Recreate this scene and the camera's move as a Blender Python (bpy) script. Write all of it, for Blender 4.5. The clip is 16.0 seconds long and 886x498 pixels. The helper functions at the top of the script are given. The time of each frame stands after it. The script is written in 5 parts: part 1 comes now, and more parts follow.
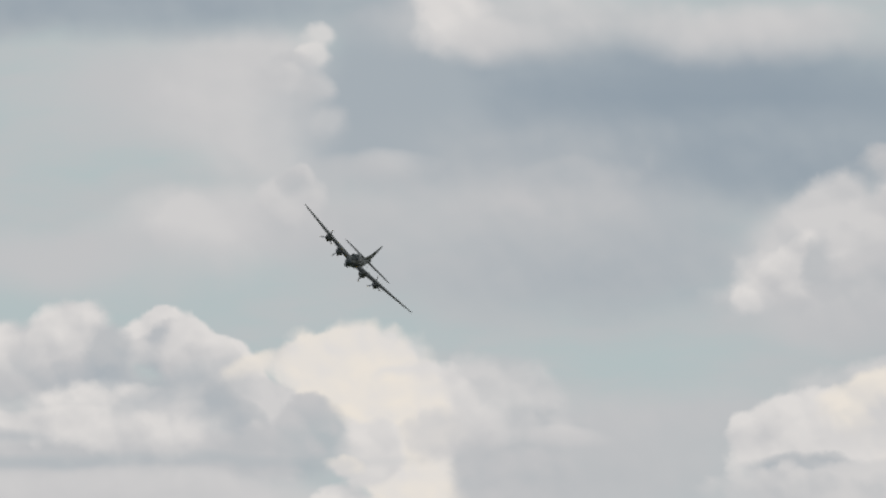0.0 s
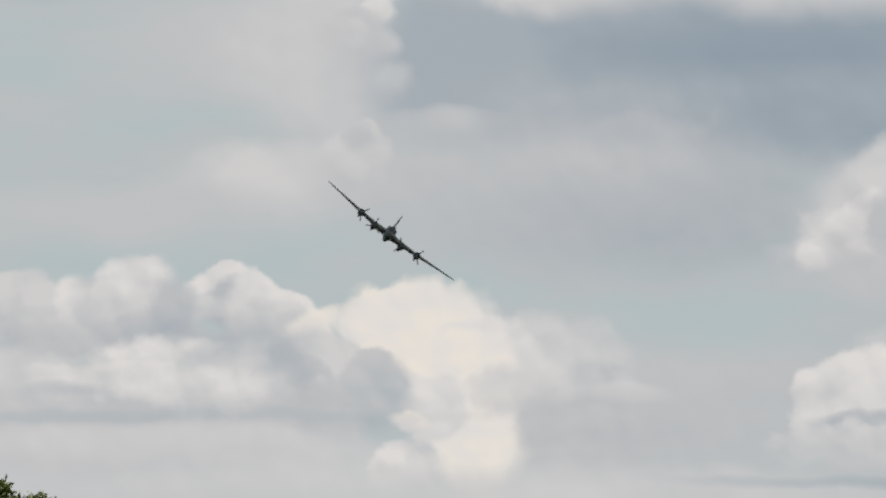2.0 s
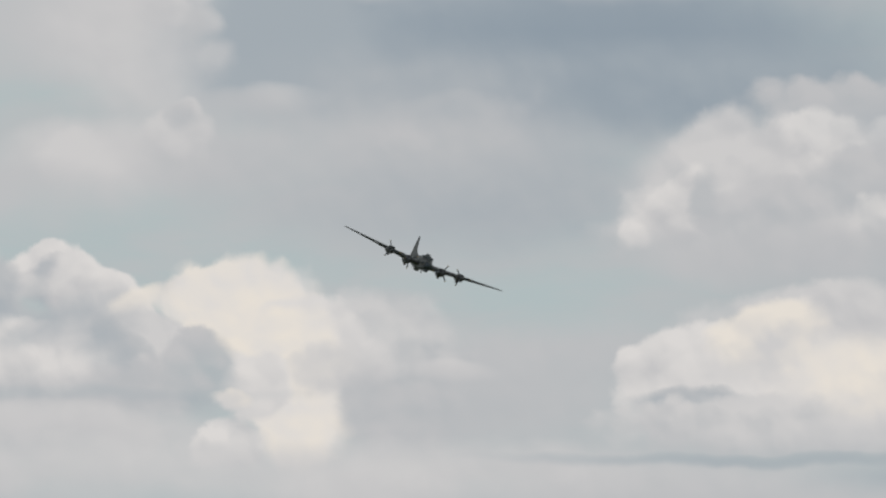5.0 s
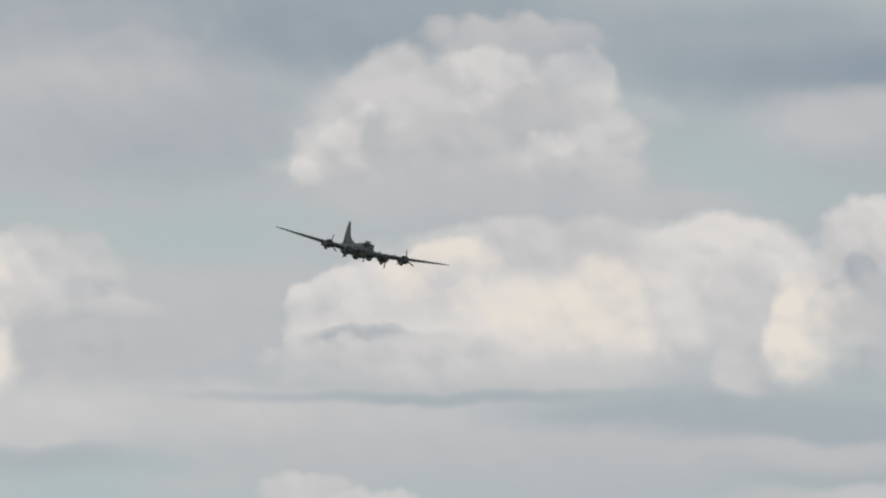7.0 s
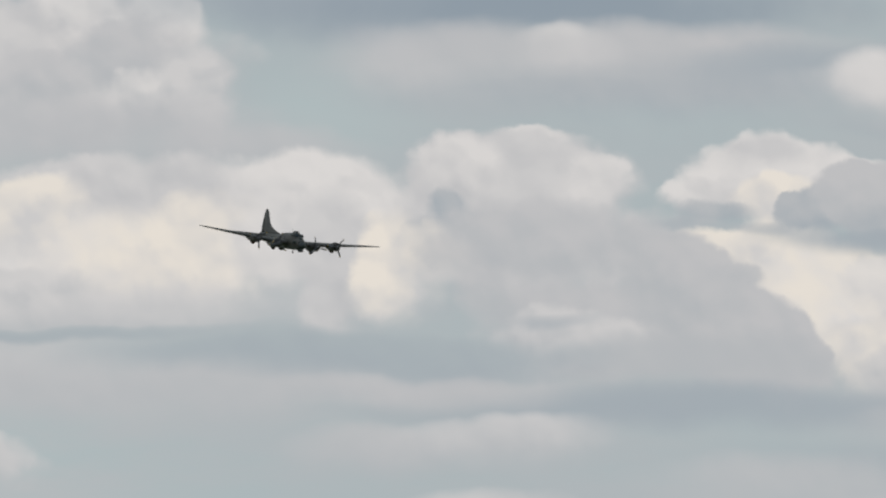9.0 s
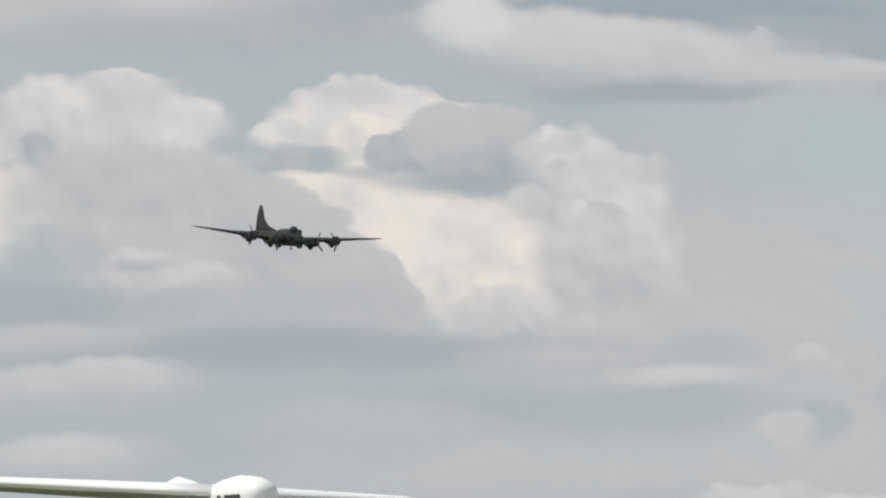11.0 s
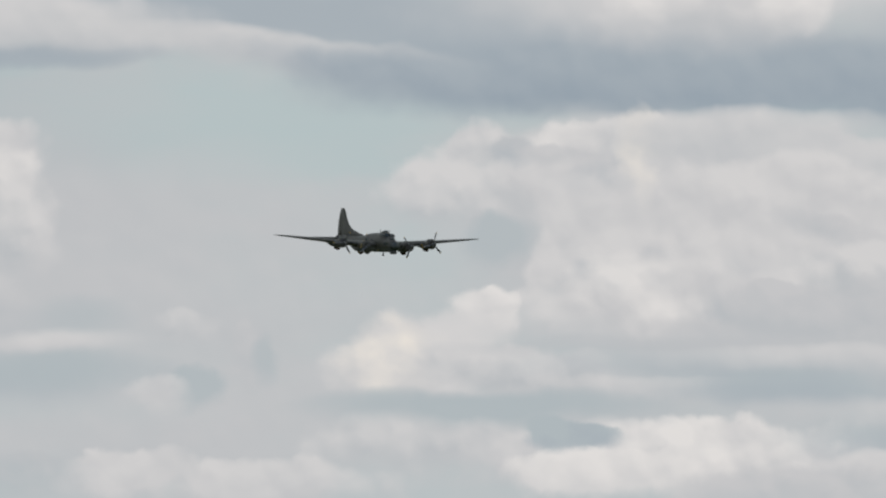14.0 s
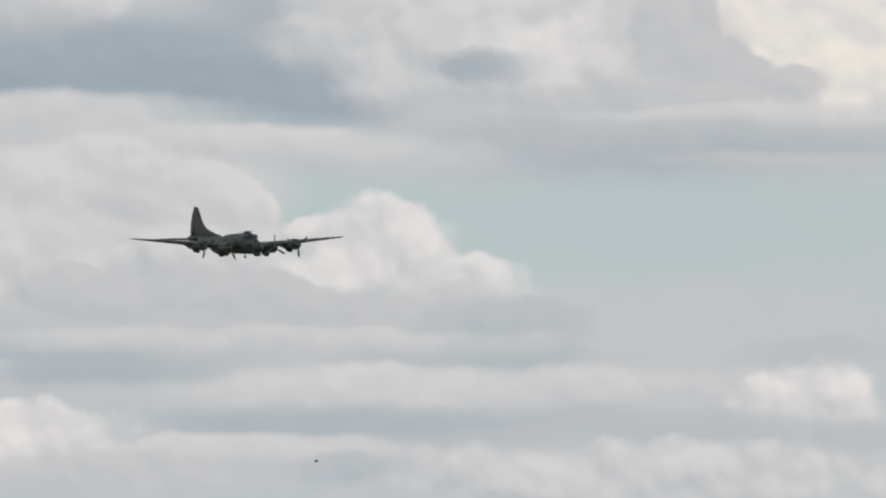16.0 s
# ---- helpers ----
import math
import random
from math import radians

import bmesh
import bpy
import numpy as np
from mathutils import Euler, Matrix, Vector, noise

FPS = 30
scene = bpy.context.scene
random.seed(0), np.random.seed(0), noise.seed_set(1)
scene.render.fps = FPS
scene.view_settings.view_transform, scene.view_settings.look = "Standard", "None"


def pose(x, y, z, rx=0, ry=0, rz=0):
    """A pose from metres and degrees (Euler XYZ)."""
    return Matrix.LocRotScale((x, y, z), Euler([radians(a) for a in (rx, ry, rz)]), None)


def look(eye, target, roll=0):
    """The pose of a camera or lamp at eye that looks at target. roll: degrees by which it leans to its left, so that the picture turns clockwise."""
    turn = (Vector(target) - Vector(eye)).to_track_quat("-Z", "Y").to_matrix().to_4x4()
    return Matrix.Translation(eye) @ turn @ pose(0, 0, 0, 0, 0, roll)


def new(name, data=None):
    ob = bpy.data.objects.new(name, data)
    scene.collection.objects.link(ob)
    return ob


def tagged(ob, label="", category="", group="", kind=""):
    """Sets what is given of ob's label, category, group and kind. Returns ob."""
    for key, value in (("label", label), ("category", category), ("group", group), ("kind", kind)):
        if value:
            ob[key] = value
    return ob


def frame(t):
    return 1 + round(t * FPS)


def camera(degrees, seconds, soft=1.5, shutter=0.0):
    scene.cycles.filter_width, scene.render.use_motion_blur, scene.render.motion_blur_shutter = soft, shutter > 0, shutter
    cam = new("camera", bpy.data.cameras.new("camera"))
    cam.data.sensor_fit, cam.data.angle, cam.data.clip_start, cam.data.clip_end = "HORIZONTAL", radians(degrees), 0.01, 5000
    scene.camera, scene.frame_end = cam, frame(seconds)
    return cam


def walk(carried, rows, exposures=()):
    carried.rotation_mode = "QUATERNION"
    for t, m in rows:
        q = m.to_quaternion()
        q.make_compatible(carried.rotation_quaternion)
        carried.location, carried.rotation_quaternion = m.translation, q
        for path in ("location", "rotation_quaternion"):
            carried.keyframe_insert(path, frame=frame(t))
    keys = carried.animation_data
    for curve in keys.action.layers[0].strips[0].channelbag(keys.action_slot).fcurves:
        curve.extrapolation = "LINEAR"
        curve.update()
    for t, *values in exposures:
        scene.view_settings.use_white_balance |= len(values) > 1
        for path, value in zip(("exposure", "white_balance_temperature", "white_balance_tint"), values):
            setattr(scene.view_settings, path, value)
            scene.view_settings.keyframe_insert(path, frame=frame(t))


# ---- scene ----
SECONDS = 16.0
EYE = (0.0, 0.0, 1.7)


def aim(az, el, roll):
    """The camera at EYE, looking az degrees to the right of +y and el degrees up."""
    a, e = radians(az), radians(el)
    way = Vector((math.sin(a) * math.cos(e), math.cos(a) * math.cos(e), math.sin(e)))
    return look(EYE, Vector(EYE) + way * 100, roll)


# ---- camera: a long lens, panned by hand from one spot ----
cam = camera(2.9, SECONDS, soft=2.2)
walk(cam, [
    (0.0, aim(-0.0000, 2.8950, 0.01)),
    (0.5, aim(-0.2080, 2.7618, 0.09)),
    (1.0, aim(-0.2061, 2.7569, 0.30)),
    (1.5, aim(-0.1057, 2.7009, 0.23)),
    (2.0, aim(-0.2129, 2.7491, 0.19)),
    (2.5, aim(-0.2079, 2.7739, 0.23)),
    (3.0, aim(-0.0987, 2.7998, 0.19)),
    (3.2, aim(-0.0547, 2.8173, 0.34)),
    (3.6, aim(0.0275, 2.7944, 0.31)),
    (4.1, aim(0.1308, 2.7565, 0.22)),
    (4.6, aim(0.2505, 2.7130, 0.12)),
    (5.0, aim(0.3695, 2.6778, 0.06)),
    (5.3, aim(0.4779, 2.6530, 0.04)),
    (5.5, aim(0.5572, 2.6616, 0.06)),
    (6.0, aim(0.8285, 2.6470, 0.07)),
    (6.5, aim(1.1212, 2.5646, 0.17)),
    (7.0, aim(1.4470, 2.4752, 0.15)),
    (7.5, aim(1.7523, 2.4291, 0.04)),
    (8.0, aim(2.1774, 2.3771, 0.06)),
    (8.5, aim(2.5180, 2.3163, 0.08)),
    (8.7, aim(2.6190, 2.2979, 0.05)),
    (9.1, aim(2.8689, 2.2603, 0.04)),
    (9.6, aim(3.2011, 2.2133, 0.02)),
    (10.1, aim(3.5449, 2.1678, -0.00)),
    (10.5, aim(3.8210, 2.1338, -0.02)),
    (10.8, aim(4.0248, 2.1101, -0.02)),
    (11.0, aim(4.1434, 2.0837, -0.06)),
    (11.5, aim(4.6478, 2.0613, -0.03)),
    (12.0, aim(5.1764, 2.0078, -0.05)),
    (12.5, aim(5.5558, 2.0283, -0.15)),
    (13.0, aim(5.6560, 2.0342, -0.41)),
    (13.5, aim(5.7811, 2.0488, -0.37)),
    (14.0, aim(6.2006, 1.9619, -0.40)),
    (14.5, aim(6.6129, 2.1444, -0.23)),
    (15.0, aim(7.1479, 2.1994, -0.14)),
    (15.5, aim(7.8887, 1.9972, -0.19)),
    (16.0, aim(8.4883, 1.8918, -0.27)),
], [(0.0, -0.04), (3.0, -0.07), (6.5, -0.09), (8.5, -0.1), (11.0, -0.05), (14.0, 0.0), (16.0, 0.03)])

# ---- world, sun ----
SUN_EL, SUN_AZ = 55.0, -70.0     # degrees up; degrees clockwise from +y
world = bpy.data.worlds.new("world")
scene.world = world
world.use_nodes = True
wn = world.node_tree
sky = wn.nodes.new("ShaderNodeTexSky")
sky.sky_type = "NISHITA"
sky.sun_disc = False
sky.sun_elevation, sky.sun_rotation = radians(SUN_EL), radians(SUN_AZ)
wn.links.new(sky.outputs[0], wn.nodes["Background"].inputs[0])
wn.nodes["Background"].inputs[1].default_value = 0.1

sun = new("sun", bpy.data.lights.new("sun", "SUN"))
sun.data.energy, sun.data.angle, sun.data.color = 4.5, radians(0.5), (1.0, 0.95, 0.87)
se, sa = radians(SUN_EL), radians(SUN_AZ)
sun.matrix_world = look((0, 0, 60), Vector((0, 0, 60)) - Vector((math.sin(sa) * math.cos(se), math.cos(sa) * math.cos(se), math.sin(se))))


# ---- node helpers ----
def node(tree, kind, **inputs):
    n = tree.nodes.new(kind)
    for key, value in inputs.items():
        sock = n.inputs[int(key[1:])] if key[0] == "i" and key[1:].isdigit() else n.inputs[key.replace("_", " ")]
        if isinstance(value, bpy.types.NodeSocket):
            tree.links.new(value, sock)
        else:
            sock.default_value = value
    return n


def maths(tree, op, a, b=0.0, clamp=False):
    n = node(tree, "ShaderNodeMath", i0=a, i1=b)
    n.operation, n.use_clamp = op, clamp
    return n.outputs[0]


def vmath(tree, op, a, b=(0, 0, 0)):
    n = node(tree, "ShaderNodeVectorMath", i0=a, i1=b)
    n.operation = op
    return n.outputs[1] if op in ("LENGTH", "DOT_PRODUCT") else n.outputs[0]


def blend(tree, fac, a, b):
    n = tree.nodes.new("ShaderNodeMix")
    n.data_type = "RGBA"
    for sock, value in ((n.inputs[0], fac), (n.inputs[6], a), (n.inputs[7], b)):
        if isinstance(value, bpy.types.NodeSocket):
            tree.links.new(value, sock)
        elif sock.type == "RGBA":
            sock.default_value = (*value[:3], 1)
        else:
            sock.default_value = value
    return n.outputs[2]


def noise_tex(tree, vec, scale, detail=4.0, rough=0.55, colour=False):
    n = node(tree, "ShaderNodeTexNoise", Vector=vec, Scale=scale, Detail=detail, Roughness=rough)
    return n.outputs["Color"] if colour else n.outputs[0]


def material(name, base, rough=0.6, metal=0.0, vary=0.25, scale=1.0, fine=8.0, bump=0.0, second=None, bump_scale=20.0):
    """Paint or skin with variation at two scales, in metres of the object."""
    m = bpy.data.materials.new(name)
    m.use_nodes = True
    t = m.node_tree
    bsdf = t.nodes["Principled BSDF"]
    at = t.nodes.new("ShaderNodeTexCoord").outputs["Object"]
    big = noise_tex(t, at, scale, 3)
    small = noise_tex(t, at, fine, 4)
    dark = tuple(c * (1 - vary) for c in base)
    pale = tuple(min(1, c * (1 + vary)) for c in (second or base))
    col = blend(t, maths(t, "ADD", maths(t, "MULTIPLY", big, 0.65), maths(t, "MULTIPLY", small, 0.35)), dark, pale)
    t.links.new(col, bsdf.inputs["Base Color"])
    t.links.new(maths(t, "ADD", maths(t, "MULTIPLY", small, 0.3), rough - 0.15), bsdf.inputs["Roughness"])
    bsdf.inputs["Metallic"].default_value = metal
    if bump:
        b = node(t, "ShaderNodeBump", Strength=bump, Distance=0.02, Height=noise_tex(t, at, bump_scale, 4))
        t.links.new(b.outputs[0], bsdf.inputs["Normal"])
    return m


# ---- the cloudy sky: a far backdrop ring round the place ----
SKY = (0.465, 0.535, 0.54)
DEEP = (0.287, 0.342, 0.395)
SLATE = (0.388, 0.43, 0.464)
TEAL = (0.43, 0.475, 0.493)
GREY = (0.496, 0.507, 0.519)
PALE = (0.56, 0.553, 0.557)
LIGHT = (0.65, 0.632, 0.623)
WHITE = (0.755, 0.722, 0.697)
CREAM = (0.85, 0.78, 0.695)


def cloud_group():
    """One cloud laid over what is behind it: an ellipse in warped sky coordinates, soft at its rim, its lighter lit
    side painted in.
    """
    g = bpy.data.node_groups.new("cloud_layer", "ShaderNodeTree")
    for name, kind in (("Behind", "NodeSocketColor"), ("At", "NodeSocketVector"), ("Relief", "NodeSocketFloat"), ("Centre", "NodeSocketVector"),
                       ("Along", "NodeSocketVector"), ("Across", "NodeSocketVector"), ("Soft", "NodeSocketFloat"), ("Cover", "NodeSocketFloat"), ("Lit", "NodeSocketVector"),
                       ("Dark", "NodeSocketColor"), ("Bright", "NodeSocketColor"), ("Bumps", "NodeSocketFloat"), ("Billow", "NodeSocketFloat"), ("Lobes", "NodeSocketFloat")):
        g.interface.new_socket(name, in_out="INPUT", socket_type=kind)
    g.interface.new_socket("Sky", in_out="OUTPUT", socket_type="NodeSocketColor")
    i, o = g.nodes.new("NodeGroupInput").outputs, g.nodes.new("NodeGroupOutput")
    at = vmath(g, "ADD", i["At"], vmath(g, "MULTIPLY", i["Behind"], (1e-7, 1e-7, 0)))    # layers are worked out one after another
    off = vmath(g, "SUBTRACT", at, i["Centre"])
    local = node(g, "ShaderNodeCombineXYZ", X=vmath(g, "DOT_PRODUCT", off, i["Along"]), Y=vmath(g, "DOT_PRODUCT", off, i["Across"])).outputs[0]
    far = maths(g, "SUBTRACT", vmath(g, "LENGTH", local), maths(g, "MULTIPLY", i["Billow"], i["Lobes"]))
    # crisp towards the light, vaporous away from it
    soft = maths(g, "MULTIPLY", i["Soft"], maths(g, "SUBTRACT", 1.15, maths(g, "MULTIPLY", vmath(g, "DOT_PRODUCT", local, i["Lit"]), 0.6)))
    soft = maths(g, "MINIMUM", maths(g, "MAXIMUM", soft, 0.05), 0.97)
    edge = node(g, "ShaderNodeMapRange", i0=far, i1=maths(g, "ADD", 1.0, soft), i2=maths(g, "SUBTRACT", 1.0, soft), i3=0.0, i4=1.0)
    edge.interpolation_type = "SMOOTHSTEP"
    cover = maths(g, "MULTIPLY", edge.outputs[0], i["Cover"], True)
    lit = maths(g, "ADD", maths(g, "MULTIPLY", vmath(g, "DOT_PRODUCT", local, i["Lit"]), 0.5), 0.57)
    lit = maths(g, "ADD", lit, maths(g, "MULTIPLY", i["Relief"], i["Bumps"]), True)
    tone = blend(g, lit, i["Dark"], i["Bright"])
    g.links.new(blend(g, cover, i["Behind"], tone), o.inputs[0])
    return g


CLOUDS = []
origin = [0, 0]


# small dark ellipses over the heaps paint their shaded hollows and bases
def cloud(x, y, rx, ry, dark, bright, rim=25, lit=(0.0, 0.8), cover=1.0, puffy=True, bumps=0.7, tilt=0.0):
    """x, y: hundredths of the backdrop's map to the right and down from the bank's origin; rx, ry: half width and height; rim: width of its soft edge; tilt: degrees clockwise."""
    CLOUDS.append((origin[0] + x, origin[1] + y, rx, ry, dark, bright, rim, lit, cover, puffy, bumps, tilt))


def veil_cloud(x, y, rx, ry, dark, bright, rim=70, lit=(0.0, 0.6), cover=0.85, tilt=0.0):
    cloud(x, y, rx, ry, dark, bright, rim, lit, cover, False, 0.7, tilt)


def place_clouds():
    # thin grey air over the middle of the sky
    origin[:] = 0, 0
    veil_cloud(1750, 350, 950, 850, TEAL, TEAL, 400, (0, 0.5), 0.6)
    first_bank()
    second_bank()
    third_bank()
    fourth_bank()
    fifth_bank()
    sixth_bank()
    CLOUDS.sort(key=lambda c: c[9] or c[3] < 58)    # the wide veils lie behind all heaps


def first_bank():
    origin[:] = -837, -390
    # high dark layer and veils
    veil_cloud(280, -40, 450, 50, DEEP, SLATE, 40, (0, -0.3), 0.9)
    veil_cloud(300, 105, 170, 75, PALE, PALE, 60, (0, 0.3), 0.8)
    veil_cloud(480, 110, 160, 110, PALE, LIGHT, 50, (0.4, 0.2), 0.9)
    veil_cloud(560, 205, 110, 70, PALE, LIGHT, 40, (0.3, 0.3), 0.8)
    veil_cloud(1180, 140, 560, 150, DEEP, SLATE, 70, (-0.5, 0.1), 0.95)
    veil_cloud(1330, 170, 330, 95, DEEP, DEEP, 80, (0, 0.3), 0.9)
    veil_cloud(760, 150, 150, 140, SLATE, SLATE, 45, (0, 0.3), 0.9)
    veil_cloud(720, 20, 90, 70, SLATE, SLATE, 35, (0, 0.3), 0.85)
    veil_cloud(1080, 370, 330, 110, SLATE, GREY, 80, (-0.3, 0.5), 0.92)
    veil_cloud(1180, 380, 130, 80, SLATE, SLATE, 60, (0, 0.3), 0.6)
    cloud(1010, 292, 110, 42, GREY, PALE, 34, (0, 0.8), 0.6, tilt=-8)
    cloud(625, 5, 26, 18, LIGHT, WHITE, 12, (0.2, 0.5), 0.75)
    cloud(608, 46, 24, 20, LIGHT, WHITE, 12, (0.2, 0.5), 0.7, tilt=-40)
    cloud(570, 62, 26, 14, GREY, PALE, 12, (0, 0.5), 0.6)
    cloud(545, 92, 34, 22, PALE, LIGHT, 16, (0.2, 0.5), 0.6)
    cloud(612, 110, 26, 26, PALE, LIGHT, 16, (0.2, 0.5), 0.6)
    cloud(625, 165, 34, 26, PALE, LIGHT, 22, (0.2, 0.5), 0.5)
    cloud(590, 130, 16, 34, GREY, PALE, 14, (0, 0.5), 0.5, tilt=10)
    veil_cloud(1000, -15, 260, 45, GREY, LIGHT, 38, (-0.2, 0.7), 0.85)
    cloud(860, -22, 60, 46, LIGHT, WHITE, 22, (-0.2, 0.6), 0.95)
    cloud(930, 14, 70, 32, PALE, LIGHT, 24, (0, 0.6), 0.8, False)
    veil_cloud(1380, 0, 190, 40, PALE, LIGHT, 36, (0, 0.6), 0.9)
    veil_cloud(745, 238, 52, 20, GREY, LIGHT, 20, (0, 0.8), 0.8)
    veil_cloud(690, 260, 80, 26, GREY, PALE, 26, (0, 0.6), 0.7)
    veil_cloud(450, 345, 160, 58, PALE, LIGHT, 40, (-0.1, 0.5), 0.95)
    cloud(400, 340, 62, 40, LIGHT, LIGHT, 26, (-0.2, 0.6), 0.8)
    cloud(575, 300, 45, 38, PALE, LIGHT, 18, (0, 0.6), 0.8)
    cloud(575, 268, 20, 16, GREY, PALE, 14, (0, 0.8), 0.7)
    veil_cloud(640, 350, 110, 65, GREY, PALE, 45, (0, 0.6), 0.8)
    veil_cloud(130, 410, 270, 48, PALE, PALE, 40, (0, 0.6), 0.85)
    # right-hand heaps
    veil_cloud(1500, 420, 130, 130, PALE, LIGHT, 40, (0.2, 0.5), 0.95)
    cloud(1430, 435, 58, 52, PALE, WHITE, 30, (-0.3, 0.5), 0.75)
    cloud(1540, 330, 80, 60, PALE, LIGHT, 26, (-0.2, 0.6), 0.85)
    cloud(1495, 420, 20, 32, GREY, PALE, 16, (0, 0.5), 0.75)
    cloud(1440, 478, 80, 28, GREY, LIGHT, 24, (0, 0.6), 0.8)
    # left-hand cumulus
    veil_cloud(180, 780, 420, 120, PALE, PALE, 50, (0, 0.6), 0.9)
    cloud(-70, 590, 120, 72, GREY, LIGHT, 24, (-0.2, 0.8))
    cloud(-60, 700, 150, 50, PALE, LIGHT, 30, (0, 0.7), 0.9)
    cloud(-20, 545, 46, 34, PALE, LIGHT, 18, (-0.2, 0.7), 0.8)
    cloud(120, 590, 125, 75, GREY, LIGHT, 24, (-0.3, 0.8))
    cloud(68, 550, 24, 40, PALE, WHITE, 12, (-0.4, 0.5), 0.9)
    cloud(170, 545, 72, 58, PALE, WHITE, 18, (-0.5, 0.6), 0.95)
    cloud(195, 520, 42, 34, PALE, WHITE, 18, (-0.4, 0.6), 0.8)
    cloud(120, 565, 26, 36, PALE, LIGHT, 14, (-0.4, 0.4), 0.8)
    cloud(215, 625, 95, 38, SLATE, PALE, 22, (-0.2, 0.8), 0.85)
    cloud(60, 635, 80, 26, GREY, PALE, 20, (0, 0.8), 0.8)
    cloud(335, 545, 62, 42, PALE, WHITE, 12, (-0.3, 0.8))
    cloud(348, 566, 48, 38, SLATE, PALE, 14, (-0.2, 0.7), 0.9)
    cloud(300, 572, 30, 22, GREY, LIGHT, 12, (-0.4, 0.6), 0.85)
    cloud(270, 690, 210, 60, GREY, WHITE, 26, (0.0, 0.8))
    cloud(410, 600, 78, 62, PALE, WHITE, 16, (0.3, 0.7), 0.95, tilt=30)
    cloud(400, 545, 40, 26, LIGHT, WHITE, 12, (0.3, 0.6), 0.9, tilt=30)
    cloud(470, 625, 85, 44, PALE, WHITE, 12, (0.4, 0.7), 1.0, tilt=46)
    cloud(385, 655, 90, 55, GREY, LIGHT, 18, (-0.2, 0.7), 0.9, tilt=-30)
    cloud(395, 720, 110, 60, GREY, LIGHT, 22, (0, 0.8), 0.85)
    # the cream tower
    cloud(930, 680, 110, 90, GREY, LIGHT, 40, (-0.4, 0.5), 0.85)
    cloud(620, 572, 115, 24, LIGHT, CREAM, 12, (0, 0.6), 0.95, tilt=-14)
    cloud(705, 590, 95, 62, WHITE, CREAM, 14, (-0.2, -0.2))
    cloud(660, 620, 100, 58, WHITE, CREAM, 14, (0.0, -0.2), tilt=20)
    cloud(820, 670, 105, 62, LIGHT, WHITE, 16, (-0.5, 0.3), tilt=35)
    cloud(765, 720, 100, 105, WHITE, CREAM, 22, (-0.2, 0.0))
    cloud(775, 800, 90, 95, WHITE, CREAM, 18, (-0.2, 0.1))
    cloud(700, 760, 52, 60, LIGHT, WHITE, 12, (0.3, 0.4), 0.9)
    cloud(845, 720, 60, 45, PALE, LIGHT, 22, (-0.5, 0.4), 0.7)
    cloud(905, 790, 56, 52, GREY, PALE, 30, (-0.2, 0.6), 0.75)
    cloud(985, 810, 85, 60, GREY, PALE, 26, (-0.2, 0.6), 0.75)
    # grey lobes before the tower
    cloud(560, 620, 42, 20, WHITE, CREAM, 10, (0.3, 0.6), 0.8, tilt=40)
    cloud(525, 690, 72, 62, GREY, LIGHT, 14, (0.3, 0.7), 1.0, tilt=40)
    cloud(600, 712, 46, 56, TEAL, PALE, 18, (-0.5, 0.6), 0.85)
    cloud(603, 668, 24, 24, GREY, PALE, 14, (-0.4, 0.7), 0.8)
    cloud(555, 770, 95, 48, TEAL, PALE, 34, (-0.1, 0.6), 0.8)
    cloud(250, 575, 30, 44, SLATE, GREY, 20, (0, 0.5), 0.8)
    cloud(450, 690, 62, 34, SLATE, GREY, 26, (0, 0.7), 0.7, tilt=40)
    cloud(330, 640, 70, 24, SLATE, GREY, 22, (0, 0.7), 0.6, tilt=-25)
    cloud(450, 770, 130, 50, GREY, PALE, 24, (0, 0.7), 0.9)
    cloud(150, 690, 130, 20, PALE, WHITE, 16, (0, 0.8), 0.8)
    cloud(60, 715, 60, 10, SLATE, GREY, 10, (0, 0.5), 0.6, False)
    veil_cloud(240, 765, 330, 11, SLATE, TEAL, 12, (0, 0.4), 0.55)
    cloud(290, 715, 120, 34, PALE, WHITE, 26, (0.1, 0.6), 0.7)
    cloud(90, 810, 60, 26, PALE, LIGHT, 20, (0.2, 0.6), 0.7)
    veil_cloud(330, 850, 120, 20, TEAL, TEAL, 18, (0, 0.5), 0.6)
    veil_cloud(150, 818, 280, 34, PALE, LIGHT, 26, (0, 0.7), 0.85)
    veil_cloud(480, 835, 160, 40, PALE, LIGHT, 30, (0, 0.7), 0.8)
    cloud(665, 850, 62, 50, GREY, WHITE, 14, (-0.2, 0.8))
    cloud(663, 775, 26, 16, LIGHT, CREAM, 8, (0, 0.5), 0.9)
    veil_cloud(1100, 790, 260, 100, GREY, PALE, 80, (0, 0.5), 0.85)
    veil_cloud(1045, 725, 46, 14, PALE, LIGHT, 14, (0, 0.6), 0.8)
    veil_cloud(720, 905, 900, 50, PALE, LIGHT, 40, (0, 0.6), 0.8)


